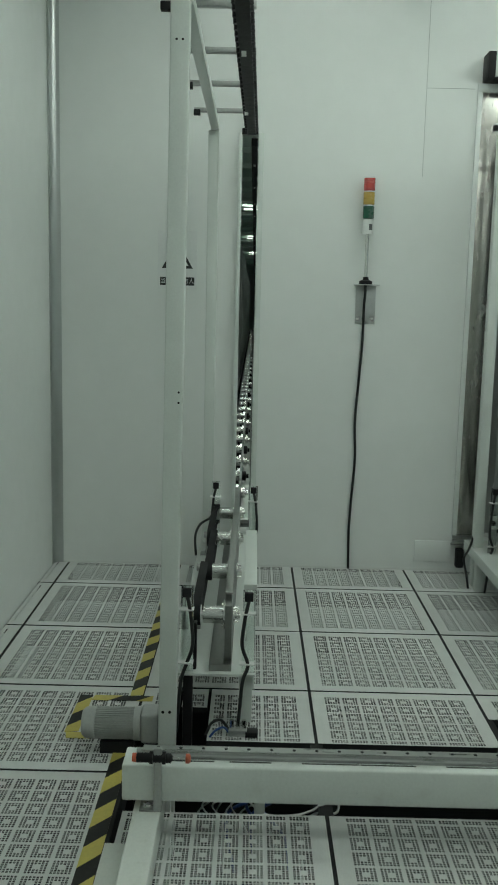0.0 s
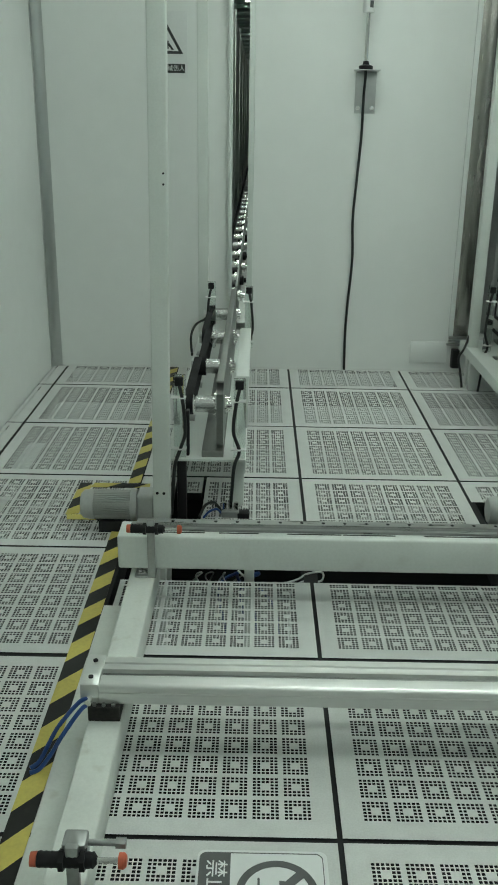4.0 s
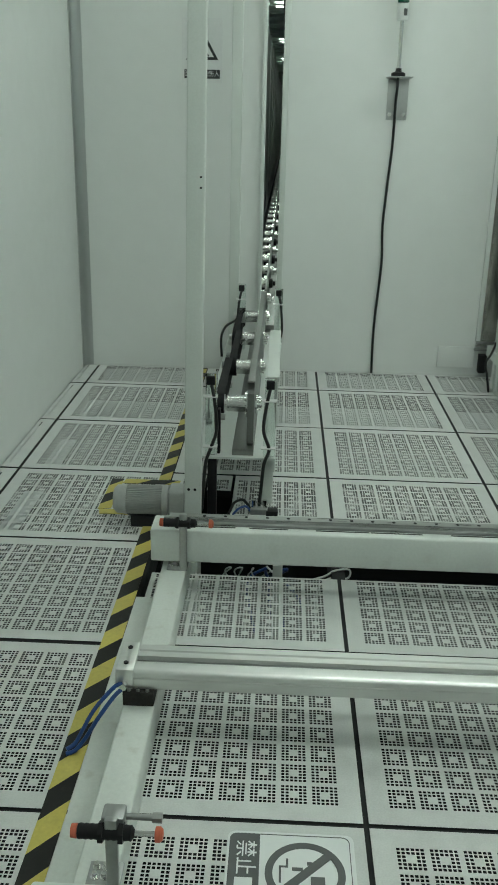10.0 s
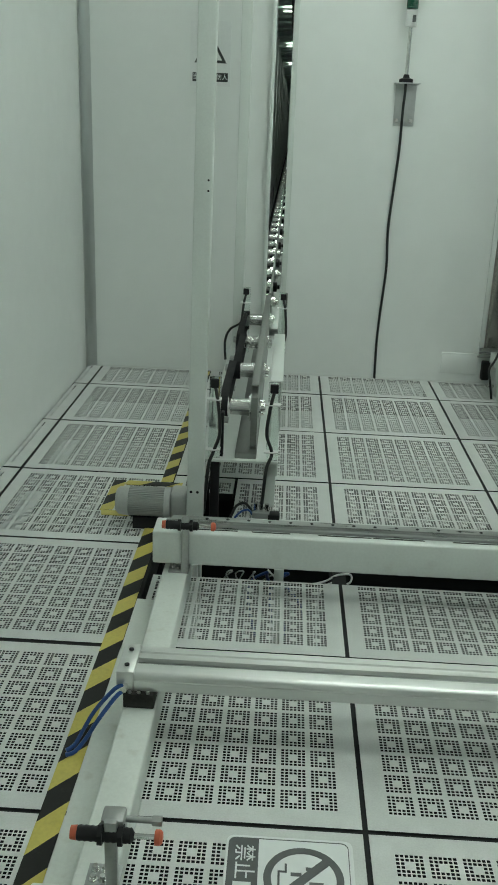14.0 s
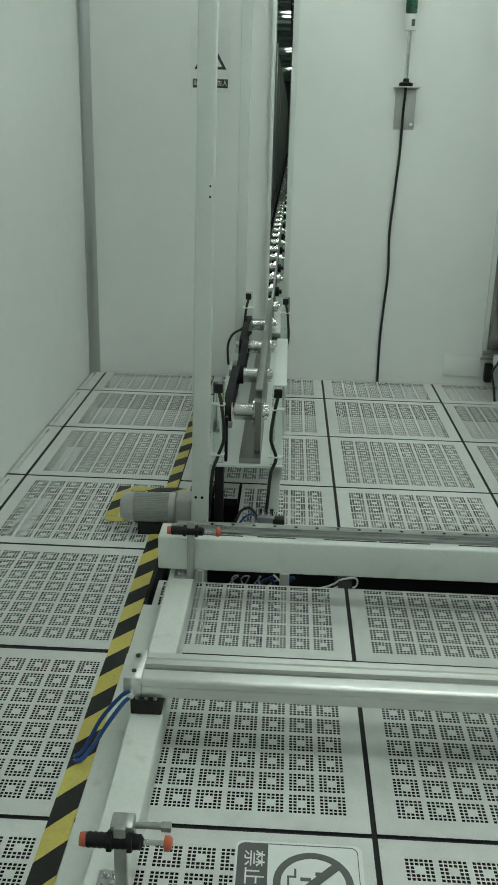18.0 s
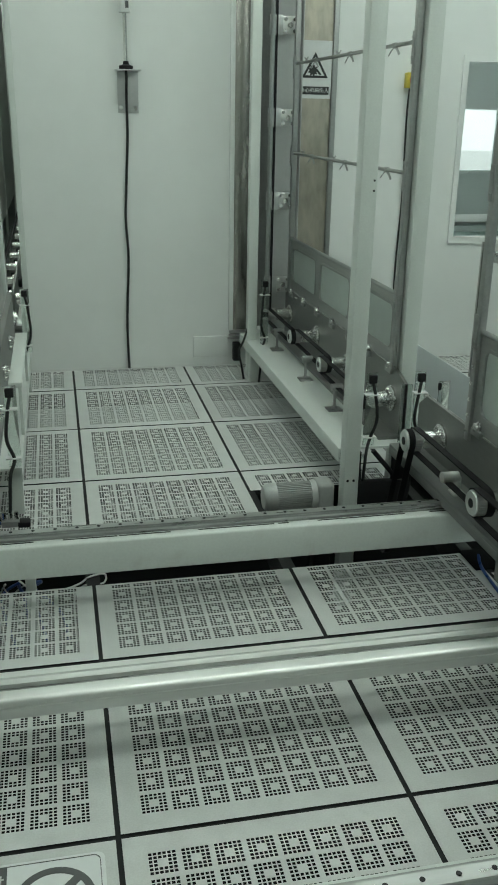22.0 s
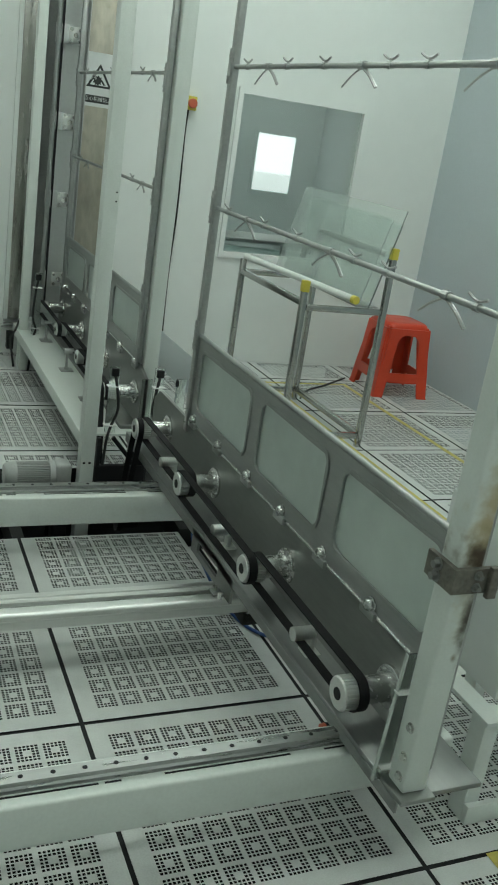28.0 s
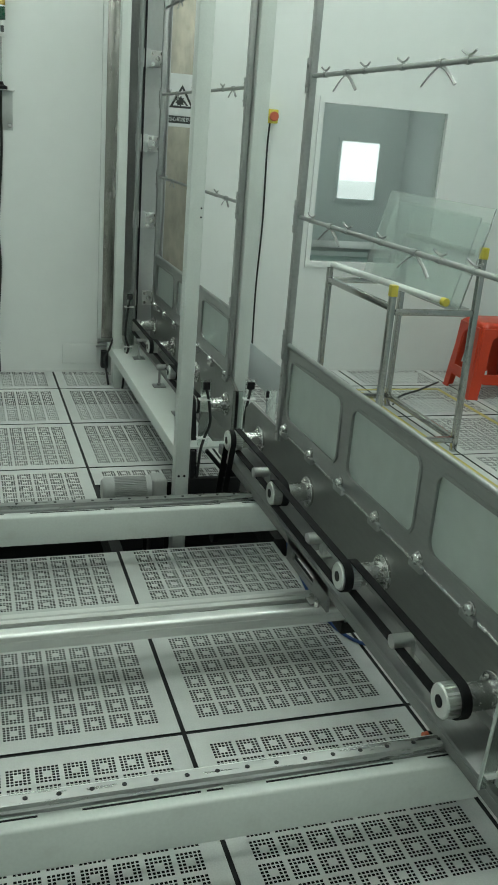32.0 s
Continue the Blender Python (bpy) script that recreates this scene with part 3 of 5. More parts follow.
def sensor(parent, x, y, z0, z1, side, reach=0.05):
    """A thin clear strip that stands on the table and holds a small black sensor with its cable."""
    wbox("sensor_strip", M_CLEAR, parent, x - 0.02, x + 0.02, y - 0.003, y + 0.003, z0, z1, 0.001, "clear plastic strip")
    b = bm_new()
    box(b, x - 0.015, x + 0.013, y - 0.02, y - 0.0035, z1 - 0.035, z1 - 0.005, 0.003)
    s = wpart("sensor", b, M_BLACK, parent, "small black sensor")
    b = bm_new()
    hose(b, [(x, y - 0.012, z1 - 0.03), (x - 0.012 * side, y - 0.02, z1 - 0.09), (x - 0.02 * side, y - 0.02, z0 + 0.1), (x, y - 0.015, z0 + 0.03), (x - 0.016, y - 0.03, z0 - 0.02),
             (x - 0.024, y - 0.035, z0 - 0.12), (x - 0.03, y - 0.03, z0 - 0.2)], reach * 0.12, 8)
    wpart("cable", b, M_CABLE, s)
    for z in (z1 - 0.075, z0 + 0.035):
        wbox("cable_tie", M_WHITE, s, x - 0.028, x + 0.022, y - 0.026, y + 0.005, z - 0.002, z + 0.002, 0)


# -------- conveyor line that runs into the wall
def conveyor_line(xb, x, west):
    e = thing("conveyor_line", "upright glass conveyor with steel guard panel on a white table", "conveyor", (xb, 2.3, 0), "conveyor lines")
    # table
    b = bm_new()
    extrude_poly(b, [(xb - 0.245, 0.15), (xb - 0.239, 0.15), (xb - 0.239, 0.192), (xb + 0.024, 0.192), (xb + 0.024, 0.15), (xb + 0.03, 0.15), (xb + 0.03, 0.198), (xb + 0.028, 0.2), (xb - 0.243, 0.2), (xb - 0.245, 0.198)], "y", 1.47, 3.26)
    wpart("table_top", b, M_PAINT, e, "white folded-steel table top")
    for lx, ly in ((xb - 0.24, 3.0), (xb - 0.02, 1.54), (xb - 0.02, 3.0)):
        wbox("table_leg", M_PAINT, e, lx, lx + 0.045, ly, ly + 0.045, 0, 0.19, 0.003)
    # plates
    th = 0.022 if west else 0.012
    b = bm_new()
    extrude_poly(b, [(1.50, 0.245), (1.56, 0.205), (3.24, 0.205), (3.24, 0.45), (1.60, 0.45), (1.50, 0.42)], "x", x, x + th)
    side = wpart("side_plate", b, M_PLATE, e, "dull steel side plate")
    if west:
        wbox("base_rail", M_PLATE, e, x - 0.05, x + 0.024, 1.49, 3.24, 0.2, 0.222, 0.002)
        wbox("plate_cap", M_PLATE, e, x - 0.002, x + 0.024, 1.53, 3.24, 0.4505, 0.458, 0.002, "steel edge strip on the plate")
    else:
        wbox("base_rail", M_PLATE, e, x - 0.075, x + 0.055, 1.53, 3.24, 0.2, 0.215, 0.002)
        window_panel(e, 1.60, 3.17, 0.452, 0.712, [(1.66, 2.10), (2.17, 2.61), (2.68, 3.11)], x)
        panel_bolts(e, [1.65 + 0.242 * i for i in range(7)], 0.448, x)
    # shafts, pulleys, belts
    ys = [1.62, 2.12, 2.62, 3.12]
    zs = 0.348 if west else 0.33
    for i, y in enumerate(ys):
        bearing(e, x, y, zs)
        b = bm_new()
        cyl(b, (x - 0.115, y, zs), (x - 0.05, y, zs), 0.014, 14)
        wpart("shaft", b, M_CHROME, e, "polished shaft")
        b = bm_new()
        rings(b, [(x + th + 0.001, 0.01), (x + th + 0.002, 0.034), (x + th + 0.009, 0.034), (x + th + 0.010, 0.016), (x + th + 0.026, 0.016), (x + th + 0.026, 0.006)], "x", 20, (0, y, zs))
        flange = wpart("shaft_flange", b, M_CHROME, e)
        for k in range(4):
            g = bm_new()
            bolt_head(g, (x + th + 0.009, y + 0.025 * math.cos(radians(45 + 90 * k)), zs + 0.025 * math.sin(radians(45 + 90 * k))), "x", 0.004, 0.012)
            wpart("flange_bolt", g, M_CHROME, flange)
        pulley(e, x - (0.112 if west and i < 3 else 0.135), y, zs, 0.032, 0.028 if west and i < 3 else 0.048)
    for i in range(3):
        if west:
            belt(e, x - 0.116 + (0.016 if i % 2 else 0), 0.030, ys[i], zs, ys[i + 1], zs, 0.033)
        else:
            belt(e, x - 0.132 + (0.024 if i % 2 else 0), 0.02, ys[i], zs, ys[i + 1], zs, 0.033)
    # adjusting studs on the table
    for y in (1.9, 2.34, 2.88):
        b = bm_new()
        box(b, x - 0.16, x - 0.10, y - 0.03, y + 0.03, 0.2, 0.206, 0.001)
        cyl(b, (x - 0.13, y, 0.2), (x - 0.13, y, 0.30), 0.006, 10)
        cyl(b, (x - 0.13, y, 0.206), (x - 0.13, y, 0.216), 0.011, 6)
        rings(b, [(x - 0.145, 0.004), (x - 0.145, 0.015), (x - 0.10, 0.015), (x - 0.10, 0.004)], "x", 14, (0, y, 0.295))
        wpart("tension_stud", b, M_STEEL, e, "steel idler stud with foot plate")
    if west:
        wbox("cover_plate", M_PAINT, e, xb - 0.012, xb + 0.036, 1.78, 2.56, 0.385, 0.405, 0.003, "white cover plate")
        wbox("cover_stand", M_PAINT, e, xb + 0.020, xb + 0.032, 1.80, 1.83, 0.2, 0.386, 0.001)
        wbox("cover_stand", M_PAINT, e, xb + 0.020, xb + 0.032, 2.50, 2.53, 0.2, 0.386, 0.001)
    else:
        # uprights, rods and the folded steel column at the far end
        vertical_bar(e, 1.62, 0.44, 2.22, x, (1.53, 1.125, 0.72))
        vertical_bar(e, 3.16, 0.44, 2.22, x, (1.53, 1.125))
        for z in (1.135, 1.548, 1.96):
            hook_rod(e, 1.62, 3.16, z, [1.83, 2.33, 2.83], [1.98, 2.48, 2.98], x, 0.66)
        b = bm_new()
        cx0, cx1 = x - 0.085, x + 0.05
        extrude_poly(b, [(cx0, 3.27), (cx1, 3.27), (cx1, 3.22), (cx1 - 0.004, 3.22), (cx1 - 0.004, 3.266), (cx0 + 0.004, 3.266), (cx0 + 0.004, 3.22), (cx0, 3.22)], "z", 0.2, 2.25)
        col = wpart("end_column", b, M_COL, e, "folded steel end column")
        wcyl("column_bar", M_STEEL, e, (x - 0.115, 3.19, 0.2), (x - 0.115, 3.19, 2.25), 0.012, 12, 0, "round steel bar")
        wbox("column_seam", M_BLACK, col, x - 0.0945, x - 0.0865, 3.20, 3.225, 0.3, 2.24, 0.001)
        for z in (0.47, 0.90, 1.30, 1.72, 2.1):
            b = bm_new()
            box(b, x - 0.062, x + 0.012, 3.208, 3.218, z - 0.04, z + 0.04, 0.002)
            c = wpart("clamp_plate", b, M_ALU, col, "bright clamp plate with bolts")
            wbox("clamp_arm", M_COL, col, x - 0.128, x - 0.062, 3.203, 3.209, z - 0.045, z + 0.045, 0.001)
            for dx, dz in ((-0.048, 0.026), (-0.002, 0.026), (-0.048, -0.026), (-0.002, -0.026), (-0.025, 0)):
                b = bm_new()
                bolt_head(b, (x + dx, 3.208, z + dz), "-y", 0.006 if dx != -0.025 else 0.009, 0.008)
                wpart("clamp_bolt", b, M_CHROME, c)
        wbox("stiffener", M_PAINT, e, x + 0.014, x + 0.07, 1.575, 1.635, 0.2, 2.25, 0.003, "white square upright")
        wbox("strip_foot", M_PAINT, e, x + 0.02, x + 0.18, 1.493, 1.52, 0.2005, 0.206, 0.001, "flat white bar under a clear strip")
        wbox("sensor_strip", M_CLEAR, e, x + 0.13, x + 0.172, 1.494, 1.500, 0.206, 0.425, 0.001, "clear plastic strip")
        wbox("sensor", M_BLACK, e, x + 0.124, x + 0.136, 1.484, 1.4935, 0.395, 0.422, 0.002, "small black sensor")
        wbox("sensor_strip", M_CLEAR, e, x - 0.012, x + 0.028, 1.494, 1.500, 0.2, 0.42, 0.001, "clear plastic strip")
    # posts, top beam and arms
    lift = 0.008 if west else 0.0
    for py in (1.28, 3.10):
        b = bm_new()
        px0, px1 = (xb - (0.262 if west else 0.284), xb - (0.209 if west else 0.231)) if py < 2 else ((xb - 0.235, xb - 0.185) if west else (xb - 0.235, xb - 0.186))
        z1 = 2.30 if not west else (2.235 if py < 2 else 2.205)
        box(b, px0, px1, py, py + px1 - px0, 0.0 if py > 2 else -0.33, z1, 0.004, 3)
        if west and py < 2:
            # this post stands slightly out of plumb
            for v in b.verts:
                v.co.x += 0.009 * (v.co.z - 0.2)
        post = wpart("post", b, M_PAINT, e, "white square steel post")
        lean = 0.009 if west else 0.0
        dxh = 0.008 if west else -0.014
        spots = [(-0.235, 0.155, 0.0048), (-0.256, 0.155, 0.0048), (-0.227, 1.135, 0.0032), (-0.227, 1.105, 0.0032), (-0.235, 2.10, 0.0034), (-0.252, 2.10, 0.0034)]
        for dx, z, r in (spots if py < 2 else ()):
            wcyl("bolt_hole", M_BLACK, post, (xb + dx + dxh + lean * (z - 0.2), py - 0.001, z), (xb + dx + dxh + lean * (z - 0.2), py + 0.004, z), r, 10)
    wbox("top_beam", M_PAINT, e, xb - 0.222, xb - 0.185, 1.335, 3.152 if west else 3.10, 2.206 if west else 2.17, 2.236 + lift if west else 2.22, 0.003)
    for y in ((1.478, 1.956, 2.421, 2.911) if west else (1.45, 2.0, 2.5, 3.0)):
        b = bm_new()
        zt = 2.244 if west else 2.222
        box(b, xb - 0.29, xb - 0.012, y - 0.01, y + 0.01, zt, zt + 0.02, 0.002)
        bolt_head(b, (xb - 0.2, y, zt + 0.02), "z", 0.006, 0.01)
        arm = wpart("arm", b, M_STEEL, e, "steel arm that holds the upper roller rail")
        wbox("arm_clamp", M_BLACK, arm, xb - 0.292, xb - 0.262, y - 0.013, y + 0.013, zt - 0.012, zt + 0.012, 0.002, "black clamp on the arm's end")
    rx = -0.287 if west else x - 0.045
    ry0, rz0 = (1.24, 2.205) if west else (1.40, 2.185)
    b = bm_new()
    box(b, rx - 0.021, rx + 0.021, ry0, 3.2, rz0, rz0 + 0.038, 0.002)
    if west:
        for v in b.verts:
            v.co.x += 0.011 * (v.co.y - 1.2)
    rail = wpart("roller_rail", b, M_BLACK, e, "black upper roller rail")
    for i in range(32):
        y = ry0 + 0.02 + i * 0.06
        for sx in (-0.021, 0.021):
            b = bm_new()
            rings(b, [(rz0 + 0.002, 0.003), (rz0 + 0.002, 0.011), (rz0 + 0.018, 0.011), (rz0 + 0.018, 0.003)], "z", 8, (rx + sx + (0.011 * (y - 1.2) if west else 0.0), y, 0))
            wpart("guide_roller", b, M_BLACK, rail)
    for y in ((1.80, 2.72) if west else (1.98, 2.95)):
        wbox("rail_tag", M_PAPER, rail, rx - 0.008, rx + 0.008, y - 0.03, y + 0.03, rz0 - 0.0025, rz0 - 0.0002, 0, "white tag")
    # sensors
    if west:
        sensor(e, xb - 0.192, 1.49, 0.2, 0.49, -1)
        sensor(e, xb + 0.008, 1.49, 0.2, 0.48, 1)
    else:
        sensor(e, xb - 0.128, 1.49, 0.2, 0.47, -1)
        sensor(e, xb + 0.052, 1.485, 0.2, 0.47, 1)
    sensor(e, xb - 0.165, 3.02, 0.2, 0.53, 1)
    sensor(e, xb + 0.02, 3.02, 0.2, 0.51, -1)
    # chain drive down to the motor
    b = bm_new()
    if west:
        box(b, xb - 0.203, xb - 0.172, 1.475, 1.51, -0.2, 0.19, 0.004)
        wpart("belt_guard", b, M_BLACK, e, "black drive guard")
        wbox("guard_rib", M_BLACK, e, xb - 0.172, xb - 0.162, 1.50, 1.53, 0.2, 0.36, 0.002)
        b = bm_new()
        hose(b, [(xb - 0.165, 3.0, 0.40), (xb - 0.19, 2.96, 0.36), (xb - 0.235, 2.9, 0.34), (xb - 0.255, 2.86, 0.29), (xb - 0.25, 2.85, 0.20)], 0.006)
        wpart("sensor_lead", b, M_CABLE, e, "black lead")
    else:
        box(b, xb - 0.185, xb + 0.02, 1.44, 1.47, -0.2, 0.075, 0.004)
        box(b, xb - 0.045, xb + 0.012, 1.45, 1.468, 0.07, 0.19, 0.004)
        box(b, xb - 0.182, xb - 0.165, 1.445, 1.468, 0.07, 0.19, 0.003)
        hose(b, [(xb - 0.12, 1.455, 0.19), (xb - 0.03, 1.455, 0.085)], 0.009, 8)
        wpart("belt_guard", b, M_BLACK, e, "black drive guard")
        belt(e, xb - 0.16, 0.022, 1.62, 0.33, 1.50, -0.12, 0.032)
    return e


line_east = conveyor_line(PX, PX, False)
line_west = conveyor_line(-0.235, -0.305, True)


# -------- drive motors
def gear_motor(x0, y, z):
    e = thing("gear_motor", "grey finned electric gear motor beside the white post", "motor", (x0, y, 0), "gear motors")
    b = bm_new()
    n = 40
    pts = []
    for i in range(n):
        for da, r in ((-0.3, 0.043), (-0.25, 0.049), (0.1, 0.049), (0.15, 0.043)):
            a = 2 * math.pi * (i + da) / n
            pts.append((y + r * math.cos(a), z + r * math.sin(a)))
    extrude_poly(b, pts, "x", x0 + 0.045, x0 + 0.165)
    wpart("stator", b, M_MOTOR, e, "finned motor housing")
    b = bm_new()
    rings(b, [(x0, 0.02), (x0 + 0.002, 0.038), (x0 + 0.012, 0.047), (x0 + 0.045, 0.051), (x0 + 0.045, 0.03)], "x", 28, (0, y, z))
    wpart("fan_cover", b, M_MOTOR, e)
    b = bm_new()
    rings(b, [(x0 + 0.165, 0.03), (x0 + 0.165, 0.052), (x0 + 0.185, 0.052), (x0 + 0.185, 0.04)], "x", 28, (0, y, z))
    box(b, x0 + 0.185, x0 + 0.245, y - 0.042, y + 0.042, z - 0.05, z + 0.05, 0.012, 3)
    wpart("gearbox", b, M_MOTOR, e, "grey cast gearbox")
    b = bm_new()
    box(b, x0 + 0.19, x0 + 0.24, y - 0.04, y + 0.04, -0.33, z - 0.05, 0.002)
    box(b, x0 + 0.06, x0 + 0.16, y - 0.035, y + 0.035, -0.33, z - 0.047, 0.002)
    wpart("foot", b, M_BLACK, e, "black motor bracket")
    return e


motor_east = gear_motor(0.59, 1.345, 0.085)
copy_thing(motor_east, Matrix.Translation((0.585 + SHIFT + 0.005, 1.345, 0)))


# -------- transfer carriage on the rails
def carriage():
    e = thing("transfer_carriage", "steel transfer carriage with belts and pulleys on guide rails", "conveyor", (PX, 0.2, 0.225))
    x = PX
    for by in (-0.407, 0.928):
        b = bm_new()
        box(b, x - 0.06, x + 0.06, by - 0.024, by + 0.024, 0.212, 0.24, 0.003)
        wpart("slide_block", b, M_RAIL, e, "linear bearing block")
    b = bm_new()
    box(b, x - 0.098, x + 0.10, -0.645, 1.36, 0.24, 0.252, 0.002)
    box(b, x - 0.098, x - 0.092, -0.645, 1.36, 0.215, 0.24, 0.001)
    wpart("base_plate", b, M_CHANNEL, e, "dull steel base channel")
    b = bm_new()
    extrude_poly(b, [(-0.58, 0.252), (1.36, 0.252), (1.36, 0.395), (1.30, 0.436), (-0.58, 0.436)], "x", x, x + 0.012)
    wpart("side_plate", b, M_PLATE, e, "dull steel side plate")
    window_panel(e, -0.56, 0.985, 0.440, 0.732, [(-0.50, -0.085), (-0.005, 0.405), (0.48, 0.92)])
    panel_bolts(e, [0.913 - 0.242 * i for i in range(7) if 0.913 - 0.242 * i > -0.55], 0.456)
    ys = [-0.425, 0.113, 0.665, 1.163]
    for i, y in enumerate(ys):
        bearing(e, x, y, 0.335)
        b = bm_new()
        cyl(b, (x - 0.10, y, 0.335), (x - 0.05, y, 0.335), 0.014, 14)
        wpart("shaft", b, M_CHROME, e, "polished shaft")
        b = bm_new()
        rings(b, [(x + 0.013, 0.01), (x + 0.014, 0.032), (x + 0.020, 0.032), (x + 0.021, 0.016), (x + 0.034, 0.016), (x + 0.034, 0.006)], "x", 20, (0, y, 0.335))
        wpart("shaft_flange", b, M_CHROME, e)
        pulley(e, x - 0.125, y, 0.335, 0.037, 0.05)
    for i in range(3):
        belt(e, x - (0.098 if i % 2 == 0 else 0.122), 0.022, ys[i], 0.335, ys[i + 1], 0.335, 0.038)
    belt(e, x - 0.122, 0.02, 1.163, 0.335, 1.30, -0.1, 0.034)
    for y in (-0.16, 0.39, 0.91):
        b = bm_new()
        rings(b, [(x - 0.105, 0.005), (x - 0.105, 0.015), (x - 0.104, 0.017), (x - 0.052, 0.017), (x - 0.052, 0.005)], "x", 18, (0, y, 0.308))
        box(b, x - 0.058, x - 0.046, y - 0.014, y + 0.014, 0.252, 0.312, 0.002)
        box(b, x - 0.07, x - 0.03, y - 0.022, y + 0.022, 0.252, 0.258, 0.001)
        wpart("idler", b, M_ALU, e, "aluminium idler roller on a bracket")
    b = bm_new()
    plate_with_holes(b, [(0.22, 0.165), (0.55, 0.165), (0.55, 0.24), (0.22, 0.24)], [[(0.33, 0.185), (0.50, 0.185), (0.50, 0.225), (0.33, 0.225)]], "x", x - 0.098, x - 0.090)
    box(b, x - 0.13, x - 0.098, 0.262, 0.30, 0.166, 0.172, 0.001)
    coupling = wpart("coupling_plate", b, M_PLATE, e, "steel coupling plate with a slot")
    for y in (0.25, 0.29):
        wcyl("coupling_bolt", M_CHROME, coupling, (x - 0.115, y, 0.166), (x - 0.115, y, 0.184), 0.007, 8)
    # uprights
    vertical_bar(e, 0.97, 0.40, 2.25, notch=(1.565, 1.150, 0.735))
    for z in (1.150, 1.565, 1.98):
        hook_rod(e, -0.56, 0.97, z, [0.705, 0.17, -0.32], [0.86, 0.58, 0.36, 0.05, -0.1, -0.42])
    for i in range(5):
        b = bm_new()
        bolt_head(b, (x - 0.011, 0.972, 0.43 + 0.05 * i), "-x", 0.004, 0.004)
        wpart("rivet", b, M_CHROME, e)
    # square post at the open end, with its foot angle
    b = bm_new()
    box(b, 1.047, 1.101, -0.649, -0.595, 0.262, 2.25, 0.006, 3)
    post = wpart("end_post", b, M_BURNT_PAINT, e, "white square post scorched brown at the weld")
    for z in (0.29, 0.335, 0.40):
        b = bm_new()
        bolt_head(b, (1.047, -0.630, z), "-x", 0.007, 0.007)
        wpart("post_bolt", b, M_CHROME, post)
    b = bm_new()
    box(b, 1.1015, 1.106, -0.64, -0.585, 0.262, 0.42, 0.001)
    box(b, 1.035, 1.112, -0.668, -0.56, 0.2525, 0.262, 0.001)
    wpart("foot_angle", b, M_PLATE, e, "steel foot angle")
    # end guard strip beside the post
    b = bm_new()
    extrude_poly(b, [(1.0195, 0.254), (1.049, 0.254), (1.054, 0.535), (1.0335, 0.535)], "y", -0.592, -0.588)
    wpart("end_guard", b, M_SMOKED, e, "smoked clear plastic end guard")
    b = bm_new()
    extrude_poly(b, [(1.016, 0.254), (1.019, 0.254), (1.033, 0.535), (1.030, 0.535)], "y", -0.5935, -0.5865)
    wpart("guard_edge", b, M_STRIP, e, "cloudy plate edge")
    for z in (0.285, 0.455):
        wbox("guard_tie", M_WHITE, e, 1.024, 1.056, -0.603, -0.585, z - 0.0015, z + 0.0015, 0)
    # clamp on the post with its arm and heat-tinted weld
    b = bm_new()
    extrude_poly(b, [(1.036, -0.575), (1.0462, -0.575), (1.0462, -0.6498), (1.125, -0.6498), (1.125, -0.660), (1.036, -0.660)], "z", 0.698, 0.745)
    clamp = wpart("post_clamp", b, M_RUST, e, "bent scorched steel clamp")
    wbox("clamp_arm", M_COL, clamp, 1.1245, 1.52, -0.6605, -0.6525, 0.700, 0.743, 0.001, "pale steel side arm")
    wbox("clamp_lug", M_RUST, clamp, 1.104, 1.124, -0.672, -0.6602, 0.691, 0.751, 0.002)
    for z in (0.710, 0.733):
        b = bm_new()
        bolt_head(b, (1.036, -0.61, z), "-x", 0.008, 0.012)
        wpart("clamp_bolt", b, M_PLATE, clamp)
        b = bm_new()
        bolt_head(b, (1.085, -0.660, z), "-y", 0.006, 0.01)
        wpart("clamp_bolt", b, M_PLATE, clamp)
    # slim tube beside the post
    b = bm_new()
    box(b, 1.126, 1.148, -0.60, -0.578, 0.262, 2.25, 0.002)
    wpart("rear_bar", b, M_STEEL, e, "slim steel upright")
    return e


carriage()

# -------- the rear wall's stainless slot frame
slotf = thing("slot_frame", "stainless frame round the conveyor slot in the wall", "wall frame", (1.07, YB, 0))
wbox("jamb", M_JAMB, slotf, 0.875, 0.961, YB - 0.012, YB - 0.001, 0.20, 2.46, 0.002, "faintly mottled stainless jamb")
wbox("jamb_edge", M_WALL, slotf, 0.851, 0.875, YB - 0.018, YB - 0.001, 0.20, 2.46, 0.002)
wbox("head", M_WALL, slotf, 0.851, 1.405, YB - 0.02, YB - 0.001, 2.46, 2.50, 0.002)
wbox("filmed_panel", M_MOTTLED, slotf, 1.20, 1.377, YB - 0.012, YB - 0.001, 0.12, 2.46, 0.002, "stainless panel mottled with brown")
wbox("panel_trim", M_STEEL, slotf, 1.377, 1.405, YB - 0.022, YB - 0.001, 0.12, 2.46, 0.003)
b = bm_new()
box(b, 0.845, 0.958, YB - 0.03, YB - 0.001, 0.150, 0.158, 0.001)
box(b, 0.855, 0.958, YB - 0.025, YB - 0.001, 0.168, 0.176, 0.001)
box(b, 0.855, 0.958, YB - 0.02, YB - 0.001, 0.184, 0.196, 0.001)
wpart("sill", b, M_STEEL, slotf, "stepped steel sill")
wbox("junction_box", M_BLACK, slotf, 0.875, 0.913, YB - 0.05, YB - 0.001, 0.03, 0.13, 0.004, "small black junction box")
wbox("slot_backing", M_STEEL, slotf, 0.90, 1.25, YB + 0.16, YB + 0.18, 0.1, 2.5, 0)
wbox("wall_ledge", M_WALL, slotf, 0.655, 0.851, YB - 0.012, YB - 0.001, 0.05, 0.166, 0.003)
